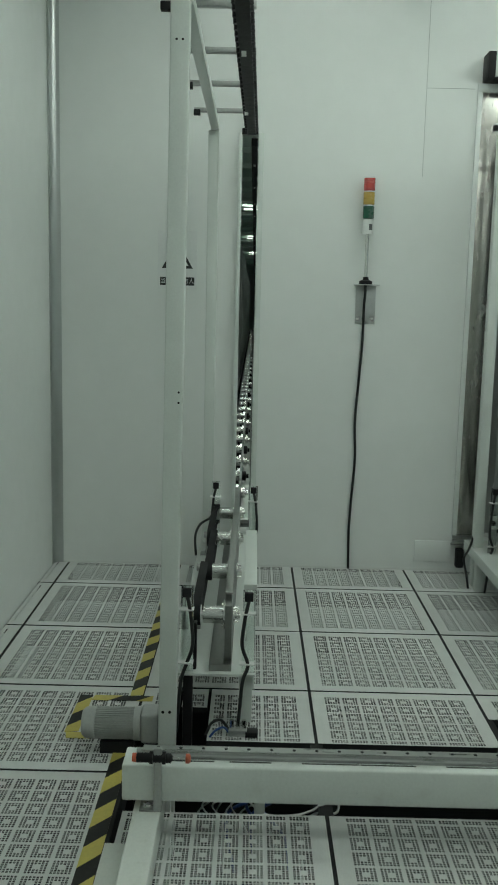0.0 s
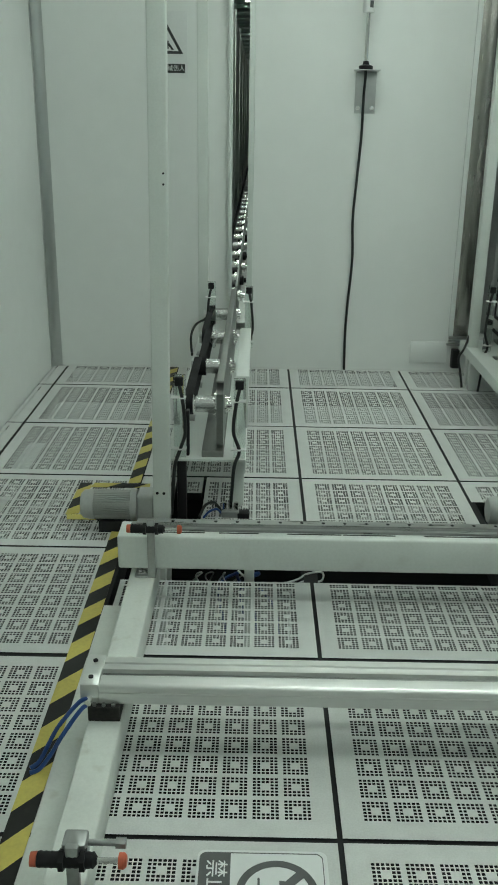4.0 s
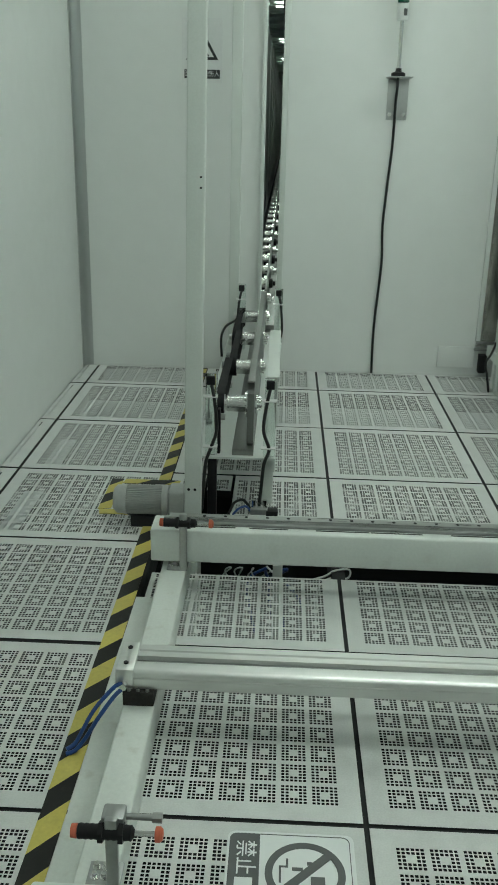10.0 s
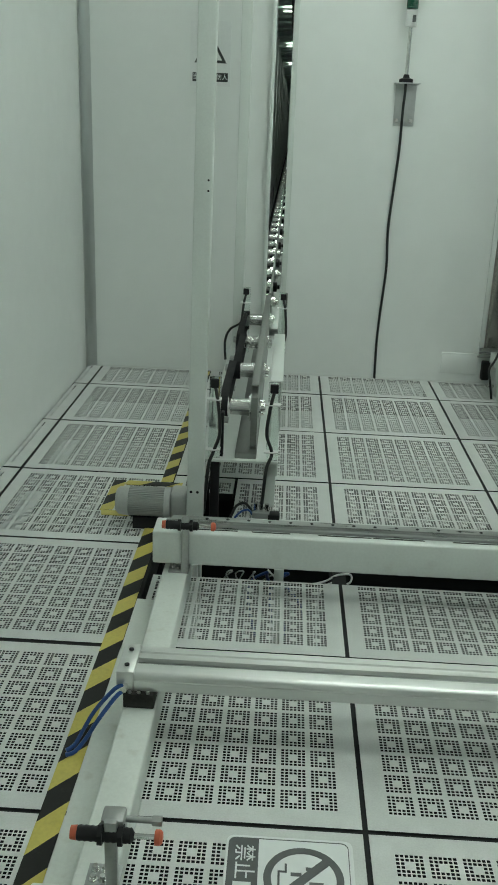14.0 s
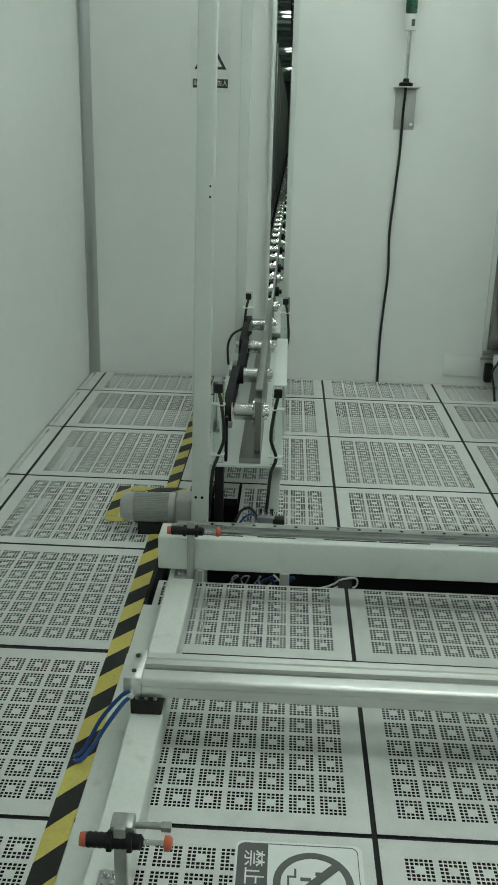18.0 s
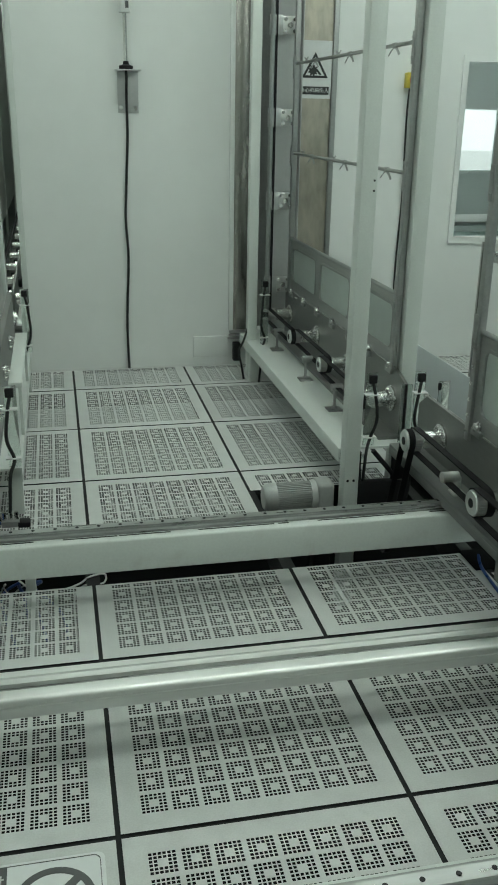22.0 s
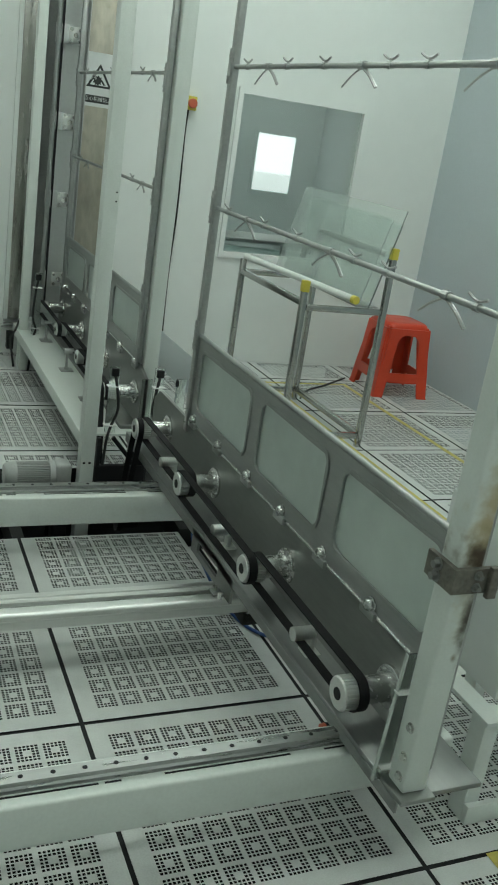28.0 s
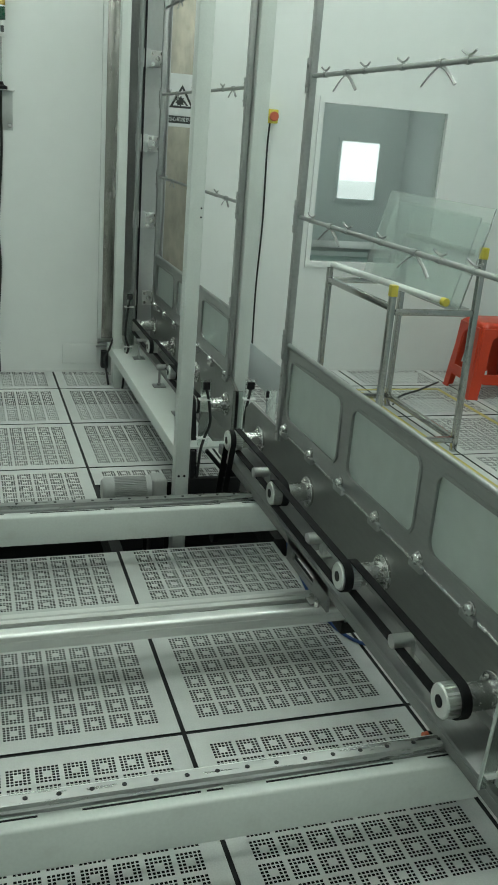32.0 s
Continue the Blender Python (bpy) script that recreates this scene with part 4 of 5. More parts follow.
wbox("head_frame", M_BLACK, slotf, 0.872, 0.908, YB - 0.11, YB - 0.001, 2.504, 2.63, 0.003, "black end plate of the head box")
wbox("head_frame", M_BLACK, slotf, 0.909, 1.36, YB - 0.11, YB - 0.001, 2.504, 2.512, 0.002)
wbox("head_box", M_WHITE, slotf, 0.910, 1.35, YB - 0.10, YB - 0.001, 2.513, 2.625, 0.004, "white box over the slot")
b = bm_new()
hose(b, [(0.95, 3.18, 0.33), (0.93, 3.15, 0.30), (0.885, 3.1, 0.20), (0.855, 3.08, 0.15), (0.865, 3.06, 0.08), (0.875, 3.04, 0.006)], 0.006)
tagged(part("drop_cable", b, M_CABLE), "black cable drooping from the conveyor to the floor", "cable")

# -------- white edges of the narrow slot where the other line leaves the room
slotw = thing("slot_frame", "narrow white-edged conveyor slot in the wall", "wall frame", (-0.27, YB, 0))
wbox("jamb", M_PAINT, slotw, -0.332, -0.3155, YB - 0.03, YB - 0.001, 0.20, 2.24, 0.002, "white jamb")
wbox("jamb", M_PAINT, slotw, -0.2315, -0.203, YB - 0.03, YB - 0.001, 0.20, 2.24, 0.002, "white jamb")
wbox("head_bracket", M_BLACK, slotw, -0.314, -0.233, YB - 0.03, YB - 0.001, 2.235, 2.262, 0.002, "black bracket over the slot")

# corridor behind the slot, with the line running on
bm = bm_new()
box(bm, -2.7, -2.6, YB + 0.1, 40.0, -0.35, ZC)
box(bm, 0.75, 0.85, YB + 0.1, 40.0, -0.35, ZC)
box(bm, -2.6, 0.75, 39.9, 40.0, -0.35, ZC)
structure("wall_corridor", bm, M_CORR, "plain grey-green walls of the corridor behind", "wall")
bm = bm_new()
box(bm, -2.6, 0.75, YB + 0.1, 39.9, -0.1, 0.0)
structure("floor_corridor", bm, M_CORRFLOOR, "dark grey floor of the corridor behind", "floor")
bm = bm_new()
box(bm, -2.7, 0.85, YB + 0.1, 40.0, ZC, ZC + 0.1)
for i in range(28):
    box(bm, -2.6, 0.75, 4.6 + 1.2 * i, 4.72 + 1.2 * i, ZC - 0.06, ZC - 0.001)
structure("ceiling_corridor", bm, M_CORR, "grey ribbed ceiling of the corridor behind", "ceiling")
# added lamps, mostly out of view, that brighten the corridor and its rollers
for y in (4.1, 5.3, 6.5, 7.7, 15.5, 22.7, 29.9):
    copy_thing(first_light, Matrix.Translation((0.12, y, ZC - 0.03)))
far = thing("conveyor_line", "conveyor running on behind the wall with bright rollers", "conveyor", (-0.3, 4, 0), "conveyor lines")
wbox("base_rail", M_PLATE, far, -0.38, -0.24, 3.5, 38.5, 0.2, 0.222, 0.002)
wbox("side_plate", M_PLATE, far, -0.297, -0.285, 3.5, 38.5, 0.222, 0.42, 0.002)
wbox("belt_run", M_BELT, far, -0.405, -0.38, 3.5, 38.5, 0.372, 0.380, 0.001, "black rubber belt")
wbox("roller_rail", M_BLACK, far, -0.268, -0.236, 3.5, 38.5, 2.205, 2.243, 0.002, "black upper roller rail")
for i in range(17):
    wbox("guard_panel", M_PLATE, far, -0.444, -0.440, 4.6 + 2.0 * i, 6.54 + 2.0 * i, 0.5, 2.24, 0.001, "dull steel guard panel")
    wbox("guard_post", M_STEEL, far, -0.452, -0.432, 6.545 + 2.0 * i, 6.595 + 2.0 * i, 0.0, 2.3, 0.002)
for i in range(15):
    wbox("leg", M_PAINT, far, -0.36, -0.32, 3.7 + 2.3 * i, 3.74 + 2.3 * i, 0.0, 0.2, 0.002)
for i in range(69):
    y = 3.62 + 0.5 * i
    b = bm_new()
    rings(b, [(-0.37, 0.012), (-0.37, 0.034), (-0.316, 0.036), (-0.314, 0.048), (-0.298, 0.048), (-0.298, 0.01)], "x", 14, (0, y, 0.348))
    wpart("bearing_housing", b, M_CHROME, far, "bright roller housing")
    b = bm_new()
    box(b, -0.335, -0.300, y + 0.22, y + 0.27, 0.30, 0.37, 0.004)
    wpart("belt_clip", b, M_BLACK, far)
    b = bm_new()
    rings(b, [(-0.284, 0.01), (-0.284, 0.03), (-0.262, 0.03), (-0.258, 0.014), (-0.245, 0.014), (-0.245, 0.005)], "x", 12, (0, y, 0.348))
    wpart("shaft_flange", b, M_BLACK if i % 2 else M_CHROME, far)
    if i % 2:
        wbox("rail_tag", M_PAPER, far, -0.258, -0.246, y, y + 0.06, 2.2020, 2.2048, 0)
for y in (3.55, 18.3, 38.0):
    wbox("hanger", M_STEEL, far, -0.262, -0.242, y, y + 0.03, 2.243, ZC, 0.001)

# -------- window to the next room
w = thing("window_1", "fixed cleanroom window in a pale aluminium frame", "window", (2.53, YB, 0.68))
w["kind"] = "structure"
b = bm_new()
plate_with_holes(b, [(2.098, 0.652), (2.96, 0.652), (2.96, 1.625), (2.098, 1.625)], [[(2.128, 0.688), (2.927, 0.688), (2.927, 1.592), (2.128, 1.592)]], "y", YB - 0.012, YB + 0.02)
wpart("window_frame", b, M_WALL, w)
wbox("window_pane", M_PANE, w, 2.122, 2.933, YB + 0.03, YB + 0.036, 0.682, 1.598, 0)

# next room, dim, with a bright far window
bm = bm_new()
box(bm, 1.3, 5.6, 9.0, 9.1, -0.35, ZC)
box(bm, 1.2, 1.3, YB + 0.1, 9.1, -0.35, ZC)
box(bm, 5.5, 5.6, YB + 0.1, 9.0, -0.35, ZC)
structure("backdrop", bm, M_BACKROOM, "plain grey walls of the next room", "wall")
bm = bm_new()
box(bm, 1.3, 5.5, YB + 0.1, 9.0, -0.1, 0.0)
structure("floor_next_room", bm, mat("green floor paint", (0.18, 0.27, 0.24), 0.3, 0, 0.08, 3, 0.1, 40), "green painted floor of the next room", "floor")
bm = bm_new()
box(bm, 1.2, 5.6, YB + 0.1, 9.1, ZC, ZC + 0.1)
structure("ceiling_next_room", bm, M_CEIL, "white ceiling of the next room", "ceiling")
w = thing("window_2", "bright small window in the far wall of the next room", "window", (4.875, 9.0, 0.72))
w["kind"] = "structure"
b = bm_new()
plate_with_holes(b, [(4.58, 0.68), (5.17, 0.68), (5.17, 1.44), (4.58, 1.44)], [[(4.62, 0.72), (5.13, 0.72), (5.13, 1.40), (4.62, 1.40)]], "y", 8.975, 8.999)
wpart("window_frame", b, M_BACKROOM, w)
wbox("window_pane", M_SKYLIT, w, 4.62, 5.13, 8.985, 8.995, 0.94, 1.40, 0, "pane bright with daylight")
wbox("window_pane", glow("hazy far view", (0.93, 1.0, 0.98), 0.6), w, 4.62, 5.13, 8.985, 8.995, 0.72, 0.94, 0, "lower pane, hazy")
# more ceiling lights than known, added to brighten the next room
for lx, ly in ((2.2, 4.4), (4.6, 4.4), (3.4, 5.9), (2.2, 7.5), (4.6, 7.5)):
    copy_thing(first_light, Matrix.Translation((lx, ly, ZC)))
b = bm_new()
box(b, 2.35, 3.6, 5.0, 5.5, 0.55, 0.58, 0.004)
for lx in (2.4, 3.5):
    for ly in (5.02, 5.44):
        box(b, lx, lx + 0.04, ly, ly + 0.04, 0.0, 0.55)
tagged(part("side_table", b, M_STEEL), "steel-topped low table in the next room", "table")

# -------- emergency stop box
es = thing("emergency_stop", "yellow emergency stop box with orange button on the wall", "switch", (1.805, YB, 1.49))
wbox("box", M_YCAP, es, 1.775, 1.840, YB - 0.05, YB - 0.001, 1.455, 1.53, 0.006)
b = bm_new()
rings(b, [(YB - 0.05, 0.018), (YB - 0.062, 0.018), (YB - 0.063, 0.026), (YB - 0.075, 0.026), (YB - 0.08, 0.02), (YB - 0.081, 0.004)], "y", 20, (1.808, 0, 1.492))
wpart("button", b, M_ORANGE, es, "mushroom push button")
b = bm_new()
hose(b, [(1.802, YB - 0.02, 1.458), (1.800, YB - 0.012, 1.3), (1.808, YB - 0.01, 0.9), (1.798, YB - 0.01, 0.5), (1.806, YB - 0.012, 0.004)], 0.0055)
wpart("cable", b, M_CABLE, es)

# -------- signal tower
st = thing("signal_tower", "red, amber and green signal lamp on a wall bracket", "signal lamp", (0.325, YB, 1.5))
sx, sy = 0.328, YB - 0.055
b = bm_new()
box(b, 0.287, 0.389, YB - 0.004, YB - 0.001, 1.31, 1.503, 0.001)
box(b, 0.277, 0.397, YB - 0.09, YB - 0.001, 1.503, 1.508, 0.001)
wpart("bracket", b, M_COL, st, "bent steel wall bracket")
for dx in (-0.035, 0.035):
    b = bm_new()
    bolt_head(b, (0.338 + dx, YB - 0.004, 1.335), "-y", 0.006, 0.005)
    wpart("screw", b, M_CHROME, st)
b = bm_new()
rings(b, [(1.508, 0.034), (1.524, 0.034), (1.53, 0.016), (1.545, 0.013)], "z", 20, (sx, sy, 0))
wpart("base_nut", b, M_BLACK, st)
wcyl("pole", M_CHROME, st, (sx, sy, 1.53), (sx, sy, 1.76), 0.009, 16)
b = bm_new()
rings(b, [(1.755, 0.012), (1.757, 0.027), (1.828, 0.027), (1.828, 0.01)], "z", 24, (sx, sy, 0))
wpart("body", b, M_WHITE, st, "white lamp base")
wbox("rating_plate", M_GREYINK, st, sx + 0.002, sx + 0.018, sy - 0.0285, sy - 0.026, 1.775, 1.805, 0)
for z0, m, n in ((1.832, M_LGRN, "green lens"), (1.900, M_LYEL, "amber lens"), (1.968, M_LRED, "red lens")):
    b = bm_new()
    prof = [(z0, 0.02)]
    for i in range(7):
        prof += [(z0 + 0.002 + 0.0085 * i, 0.0268), (z0 + 0.006 + 0.0085 * i, 0.0282)]
    prof += [(z0 + 0.061, 0.0268), (z0 + 0.061, 0.02)]
    rings(b, prof, "z", 24, (sx, sy, 0))
    wpart("lens", b, m, st, n)
    b = bm_new()
    rings(b, [(z0 + 0.061, 0.01), (z0 + 0.061, 0.0275), (z0 + 0.067, 0.0275), (z0 + 0.067, 0.01)], "z", 24, (sx, sy, 0))
    wpart("collar", b, M_WHITE, st)
b = bm_new()
hose(b, [(sx, sy, 1.51), (0.329, YB - 0.05, 1.46), (0.329, YB - 0.02, 1.38), (0.329, YB - 0.012, 1.2), (0.318, YB - 0.012, 1.0), (0.308, YB - 0.012, 0.8), (0.316, YB - 0.012, 0.6), (0.303, YB - 0.012, 0.35),
         (0.299, YB - 0.012, 0.2), (0.303, YB - 0.014, 0.004)], 0.0068, 10)
wpart("cable", b, M_CABLE, st, "black cable that snakes down the wall")


# -------- warning signs
def text_mesh(body, size, m, name="lettering", thick=0.0004):
    c = bpy.data.curves.new(name, "FONT")
    c.body, c.size, c.extrude = body, size, thick
    c.align_x, c.align_y = "CENTER", "CENTER"
    tmp = bpy.data.objects.new(name, c)
    scene.collection.objects.link(tmp)
    dg = bpy.context.evaluated_depsgraph_get()
    me = bpy.data.meshes.new_from_object(tmp.evaluated_get(dg))
    bpy.data.objects.remove(tmp)
    me.materials.clear()
    me.materials.append(m)
    return me


def warning_sign(x0, x1, z0, z1, ysurf):
    e = thing("warning_sign", "white warning sticker with black triangle and lettered bar", "sign", ((x0 + x1) / 2, ysurf, (z0 + z1) / 2), "warning signs")
    cx, wd, ht = (x0 + x1) / 2, x1 - x0, z1 - z0
    wbox("sticker", M_PAPER, e, x0, x1, ysurf - 0.0025, ysurf - 0.0005, z0, z1, 0)
    s = wd * 0.40
    zb = z0 + ht * 0.36

    def tri(k, lift):
        c = Vector((cx, zb + s * 0.577))
        return [(c.x + k * a, c.y + k * q) for a, q in ((-s, -s * 0.577), (s, -s * 0.577), (0, s * 1.155))]
    b = bm_new()
    plate_with_holes(b, tri(1.0, 0), [tri(0.72, 0)], "y", ysurf - 0.0034, ysurf - 0.0026)
    wpart("triangle", b, M_INK, e)
    b = bm_new()
    c0 = (cx - 0.010, zb + s * 0.50)
    pts = []
    for i in range(9):
        for da, r in ((-0.3, 0.020), (-0.18, 0.026), (0.18, 0.026), (0.3, 0.020)):
            a = 2 * math.pi * (i + da) / 9
            pts.append((c0[0] + r * math.cos(a), c0[1] + r * math.sin(a)))
    extrude_poly(b, pts, "y", ysurf - 0.0034, ysurf - 0.0026)
    extrude_poly(b, [(cx + 0.012, zb + s * 0.62), (cx + 0.036, zb + s * 0.22), (cx + 0.024, zb + s * 0.2), (cx + 0.004, zb + s * 0.55)], "y", ysurf - 0.0034, ysurf - 0.0026)
    wpart("pictogram", b, M_INK, e)
    wbox("bar", M_INK, e, x0 + wd * 0.06, x1 - wd * 0.06, ysurf - 0.0034, ysurf - 0.0026, z0 + ht * 0.07, z0 + ht * 0.21, 0)
    o = new("lettering", text_mesh("当心机械伤人", wd * 0.145, M_PAPER))
    o.parent = e
    o.matrix_basis = Matrix.Translation((0, -0.0038, -ht / 2 + ht * 0.142)) @ pose(0, 0, 0, 90)
    return e


warning_sign(-0.733, -0.533, 1.462, 1.757, YB)
warning_sign(1.20, 1.374, 1.395, 1.668, YB - 0.0125)

# -------- floor sticker
fs = thing("floor_sign", "worn white floor sticker with a grey barred circle", "sign", (-0.15, -0.20, 0))
b = bm_new()
extrude_poly(b, round_rect(-0.268, -0.028, -0.36, -0.030, 0.015), "z", 0.0012, 0.0022)
wpart("sticker", b, M_PAPER, fs)
b = bm_new()
plate_with_holes(b, round_rect(-0.264, -0.036, -0.356, -0.036, 0.014), [round_rect(-0.2625, -0.0375, -0.3545, -0.0375, 0.013)], "z", 0.0023, 0.003)
wpart("border", b, M_GREYINK, fs)
b = bm_new()
extrude_poly(b, [(-0.2625, -0.354), (-0.2065, -0.354), (-0.2065, -0.0375), (-0.252, -0.0375), (-0.2595, -0.041), (-0.2625, -0.048)], "z", 0.0023, 0.0031)
wpart("side_band", b, M_GREYINK, fs)
b = bm_new()
cxs, cys = -0.122, -0.128


def circ(r):
    return [(cxs + r * math.cos(radians(a)), cys + r * math.sin(radians(a))) for a in range(0, 360, 8)]


plate_with_holes(b, circ(0.074), [circ(0.060)], "z", 0.0023, 0.0031)
d = Vector((1, 1)).normalized()
q = Vector((-d.y, d.x))
extrude_poly(b, [tuple(Vector((cxs, cys)) + d * u + q * v) for u, v in ((-0.062, -0.0085), (0.062, -0.0085), (0.062, 0.0085), (-0.062, 0.0085))], "z", 0.0023, 0.0033)
wpart("barred_circle", b, M_GREYINK, fs)
for x0, x1, y0, y1 in ((-0.170, -0.166, -0.150, -0.112), (-0.170, -0.154, -0.115, -0.111), (-0.157, -0.153, -0.115, -0.094), (-0.146, -0.126, -0.122, -0.114), (-0.112, -0.086, -0.158, -0.134), (-0.118, -0.108, -0.108, -0.100)):
    wbox("pictogram_bar", M_GREYINK, fs, x0, x1, y0, y1, 0.0023, 0.003, 0)
for ch, y in (("禁", -0.075), ("止", -0.117)):
    o = new("lettering", text_mesh(ch, 0.042, M_PAPER))
    o.parent = fs
    o.matrix_basis = Matrix.Translation((-0.2345 + 0.15, y + 0.20, 0.0036)) @ pose(0, 0, 0, 0, 0, -90)
for y in (-0.159, -0.201):
    wbox("lettering_bar", M_PAPER, fs, -0.251, -0.218, y - 0.016, y + 0.016, 0.0032, 0.0038, 0)


# -------- hazard tape
def hazard_tape(name, ax, a0, a1, c0, c1, stripe=0.085, flip=1):
    """A strip on the floor along x or y from a0 to a1, between c0 and c1 across."""
    e = thing(name, "scuffed yellow and black hazard tape stuck to the floor", "tape", ((c0 + c1) / 2, (a0 + a1) / 2, 0) if ax == "y" else ((a0 + a1) / 2, (c0 + c1) / 2, 0), "hazard tapes")
    w = c1 - c0
    i = 0
    s = a0 - w
    while s < a1:
        lo, hi = s, s + stripe * 0.5
        poly = [(lo, 0), (hi, 0), (hi + w * 1.2, w), (lo + w * 1.2, w)]
        if flip < 0:
            poly = [(lo + w * 1.2, 0), (hi + w * 1.2, 0), (hi, w), (lo, w)]
        poly = [(min(max(p, a0), a1), t) for p, t in poly]
        if max(p for p, t in poly) - min(p for p, t in poly) > 0.004 and abs(sum(poly[k][0] * poly[(k + 1) % 4][1] - poly[(k + 1) % 4][0] * poly[k][1] for k in range(4))) > 1e-5:
            b = bm_new()
            pts = [((c0 + t, p) if ax == "y" else (p, c0 + t)) for p, t in poly]
            pts = [p for k, p in enumerate(pts) if (Vector(p) - Vector(pts[k - 1])).length > 1e-4]
            if len(pts) > 2:
                extrude_poly(b, pts, "z", 0.001, 0.0022)
                wpart("yellow_stripe" if i % 2 == 0 else "black_stripe", b, M_YELLOW if i % 2 == 0 else M_TAPEBLACK, e)
            else:
                b.free()
        i += 1
        s = hi
    return e


hazard_tape("hazard_tape", "y", -1.254, 1.40, -0.641, -0.590, 0.17)
hazard_tape("hazard_tape", "y", 1.72, YB - 0.01, -0.643, -0.599, 0.17)
hazard_tape("hazard_tape", "x", -0.815, -0.56, 1.40, 1.44, 0.2, -1)
hazard_tape("hazard_tape", "y", 1.44, 1.72, -0.82, -0.775, 0.17)
hazard_tape("hazard_tape", "x", -0.775, -0.56, 1.68, 1.72, 0.2)
hazard_tape("hazard_tape", "y", -1.3, -0.60, 1.355, 1.415, 0.17)


# -------- yellow floor lines in the room's east part
def floor_line(x0, x1, y0, y1):
    b = bm_new()
    box(b, x0, x1, y0, y1, 0.001, 0.0022)
    return tagged(part("floor_line", b, M_YELLOW), "faded yellow line of tape on the perforated floor", "tape", "floor lines")


floor_line(2.325, 2.352, 0.2, 2.87)
floor_line(2.862, 2.889, 1.2, 2.90)
floor_line(2.325, 2.889, 2.90, 2.927)


# -------- shock absorbers with their brackets
def stopper(x, y, z, zb, pin):
    e = thing("shock_absorber", "black shock absorber with red tips in a steel bracket", "shock absorber", (x, y, zb), "shock absorbers")
    b = bm_new()
    box(b, x - 0.018, x + 0.003, y - 0.006, y + 0.006, zb, z + 0.028, 0.003)
    box(b, x - 0.055, x + 0.003, y - 0.006, y + 0.05, zb, zb + 0.006, 0.001)
    br = wpart("bracket", b, M_STEEL, e, "bent steel bracket")
    for dx in (-0.042, -0.026):
        for dy in (0.015, 0.036):
            b = bm_new()
            bolt_head(b, (x + dx, y + dy, zb + 0.006), "z", 0.005, 0.01)
            wpart("bracket_bolt", b, M_CHROME, br)
    b = bm_new()
    prof = []
    for i in range(10):
        s = -0.062 + i * 0.0093
        prof += [(x + s, 0.0118), (x + s + 0.004, 0.0128)]
    rings(b, [(x - 0.063, 0.006)] + prof + [(x + 0.031, 0.006)], "x", 16, (0, y, z))
    wpart("damper", b, M_BLACK, e, "threaded black damper body")
    for s in (-0.028, 0.005):
        wcyl("lock_nut", M_BLACK, e, (x + s, y, z), (x + s + 0.008, y, z), 0.018, 6)
    wcyl("rod", M_CHROME, e, (x + 0.030, y, z), (x + 0.066, y, z), 0.0045)
    b = bm_new()
    rings(b, [(x + 0.064, 0.008), (x + 0.065, 0.0125), (x + 0.073, 0.0125), (x + 0.077, 0.009), (x + 0.078, 0.003)], "x", 16, (0, y, z))
    wpart("tip", b, M_ORANGE, e, "red rubber tip")
    b = bm_new()
    rings(b, [(x - 0.074, 0.004), (x - 0.073, 0.011), (x - 0.063, 0.012), (x - 0.062, 0.006)], "x", 16, (0, y, z))
    wpart("end_plug", b, M_ORANGE, e, "red end plug")
    if pin:
        b = bm_new()
        cyl(b, (x - 0.008, y + 0.03, z + 0.006), (x + 0.060, y + 0.03, z + 0.006), 0.0055, 12)
        cyl(b, (x + 0.056, y + 0.03, z + 0.006), (x + 0.072, y + 0.03, z + 0.006), 0.009, 6)
        box(b, x - 0.026, x + 0.012, y + 0.006, y + 0.042, z - 0.02, z + 0.022, 0.004)
        wpart("stop_pin", b, M_STEEL, e, "steel stop bolt")
    return e


stopper(-0.44, -0.255, 0.200, 0.082, True)
stopper(-0.447, 0.864, 0.230, 0.082, False)
stopper(1.112, -0.350, 0.186, 0.102, False)


# -------- air hoses, cables and dirt near the cylinder and the pit
hz = thing("air_hose", "pair of blue air hoses curling from the cylinder's end", "hose", (-0.53, 0.25, 0.1))
b = bm_new()
hose(b, [(-0.518, 0.238, 0.135), (-0.535, 0.232, 0.130), (-0.575, 0.215, 0.085), (-0.598, 0.200, 0.045), (-0.615, 0.188, 0.014), (-0.632, 0.176, 0.006)], 0.0048)
wpart("hose", b, M_BLUE, hz)
b = bm_new()
hose(b, [(-0.514, 0.238, 0.125), (-0.532, 0.224, 0.115), (-0.565, 0.195, 0.075), (-0.590, 0.180, 0.035), (-0.612, 0.168, 0.010), (-0.63, 0.162, 0.006)], 0.0048)
wpart("hose", b, M_BLUE, hz)
b = bm_new()
cyl(b, (-0.515, 0.248, 0.130), (-0.516, 0.230, 0.130), 0.008, 8)
wpart("fitting", b, M_CHROME, hz)
b = bm_new()
hose(b, [(1.19, 0.92, 0.03), (1.182, 0.867, 0.008), (1.165, 0.70, 0.006), (1.150, 0.584, 0.006), (1.140, 0.52, 0.02)], 0.0052)
hose(b, [(1.130, 0.47, 0.02), (1.150, 0.429, 0.007), (1.162, 0.37, 0.006), (1.182, 0.32, 0.006), (1.212, 0.285, 0.006), (1.25, 0.265, 0.006)], 0.0052)
tagged(part("air_hose", b, M_BLUE), "blue air hose lying on the floor under the carriage", "hose")

# added black sheet that blackens the floor opening's edge under the carriage
b = bm_new()
box(b, 1.163, 1.33, 0.872, 1.0, 0.0022, 0.007, 0.001)
tagged(part("rubber_flap", b, M_VOID), "flat black sheet added at the floor opening under the carriage", "rubber flap")

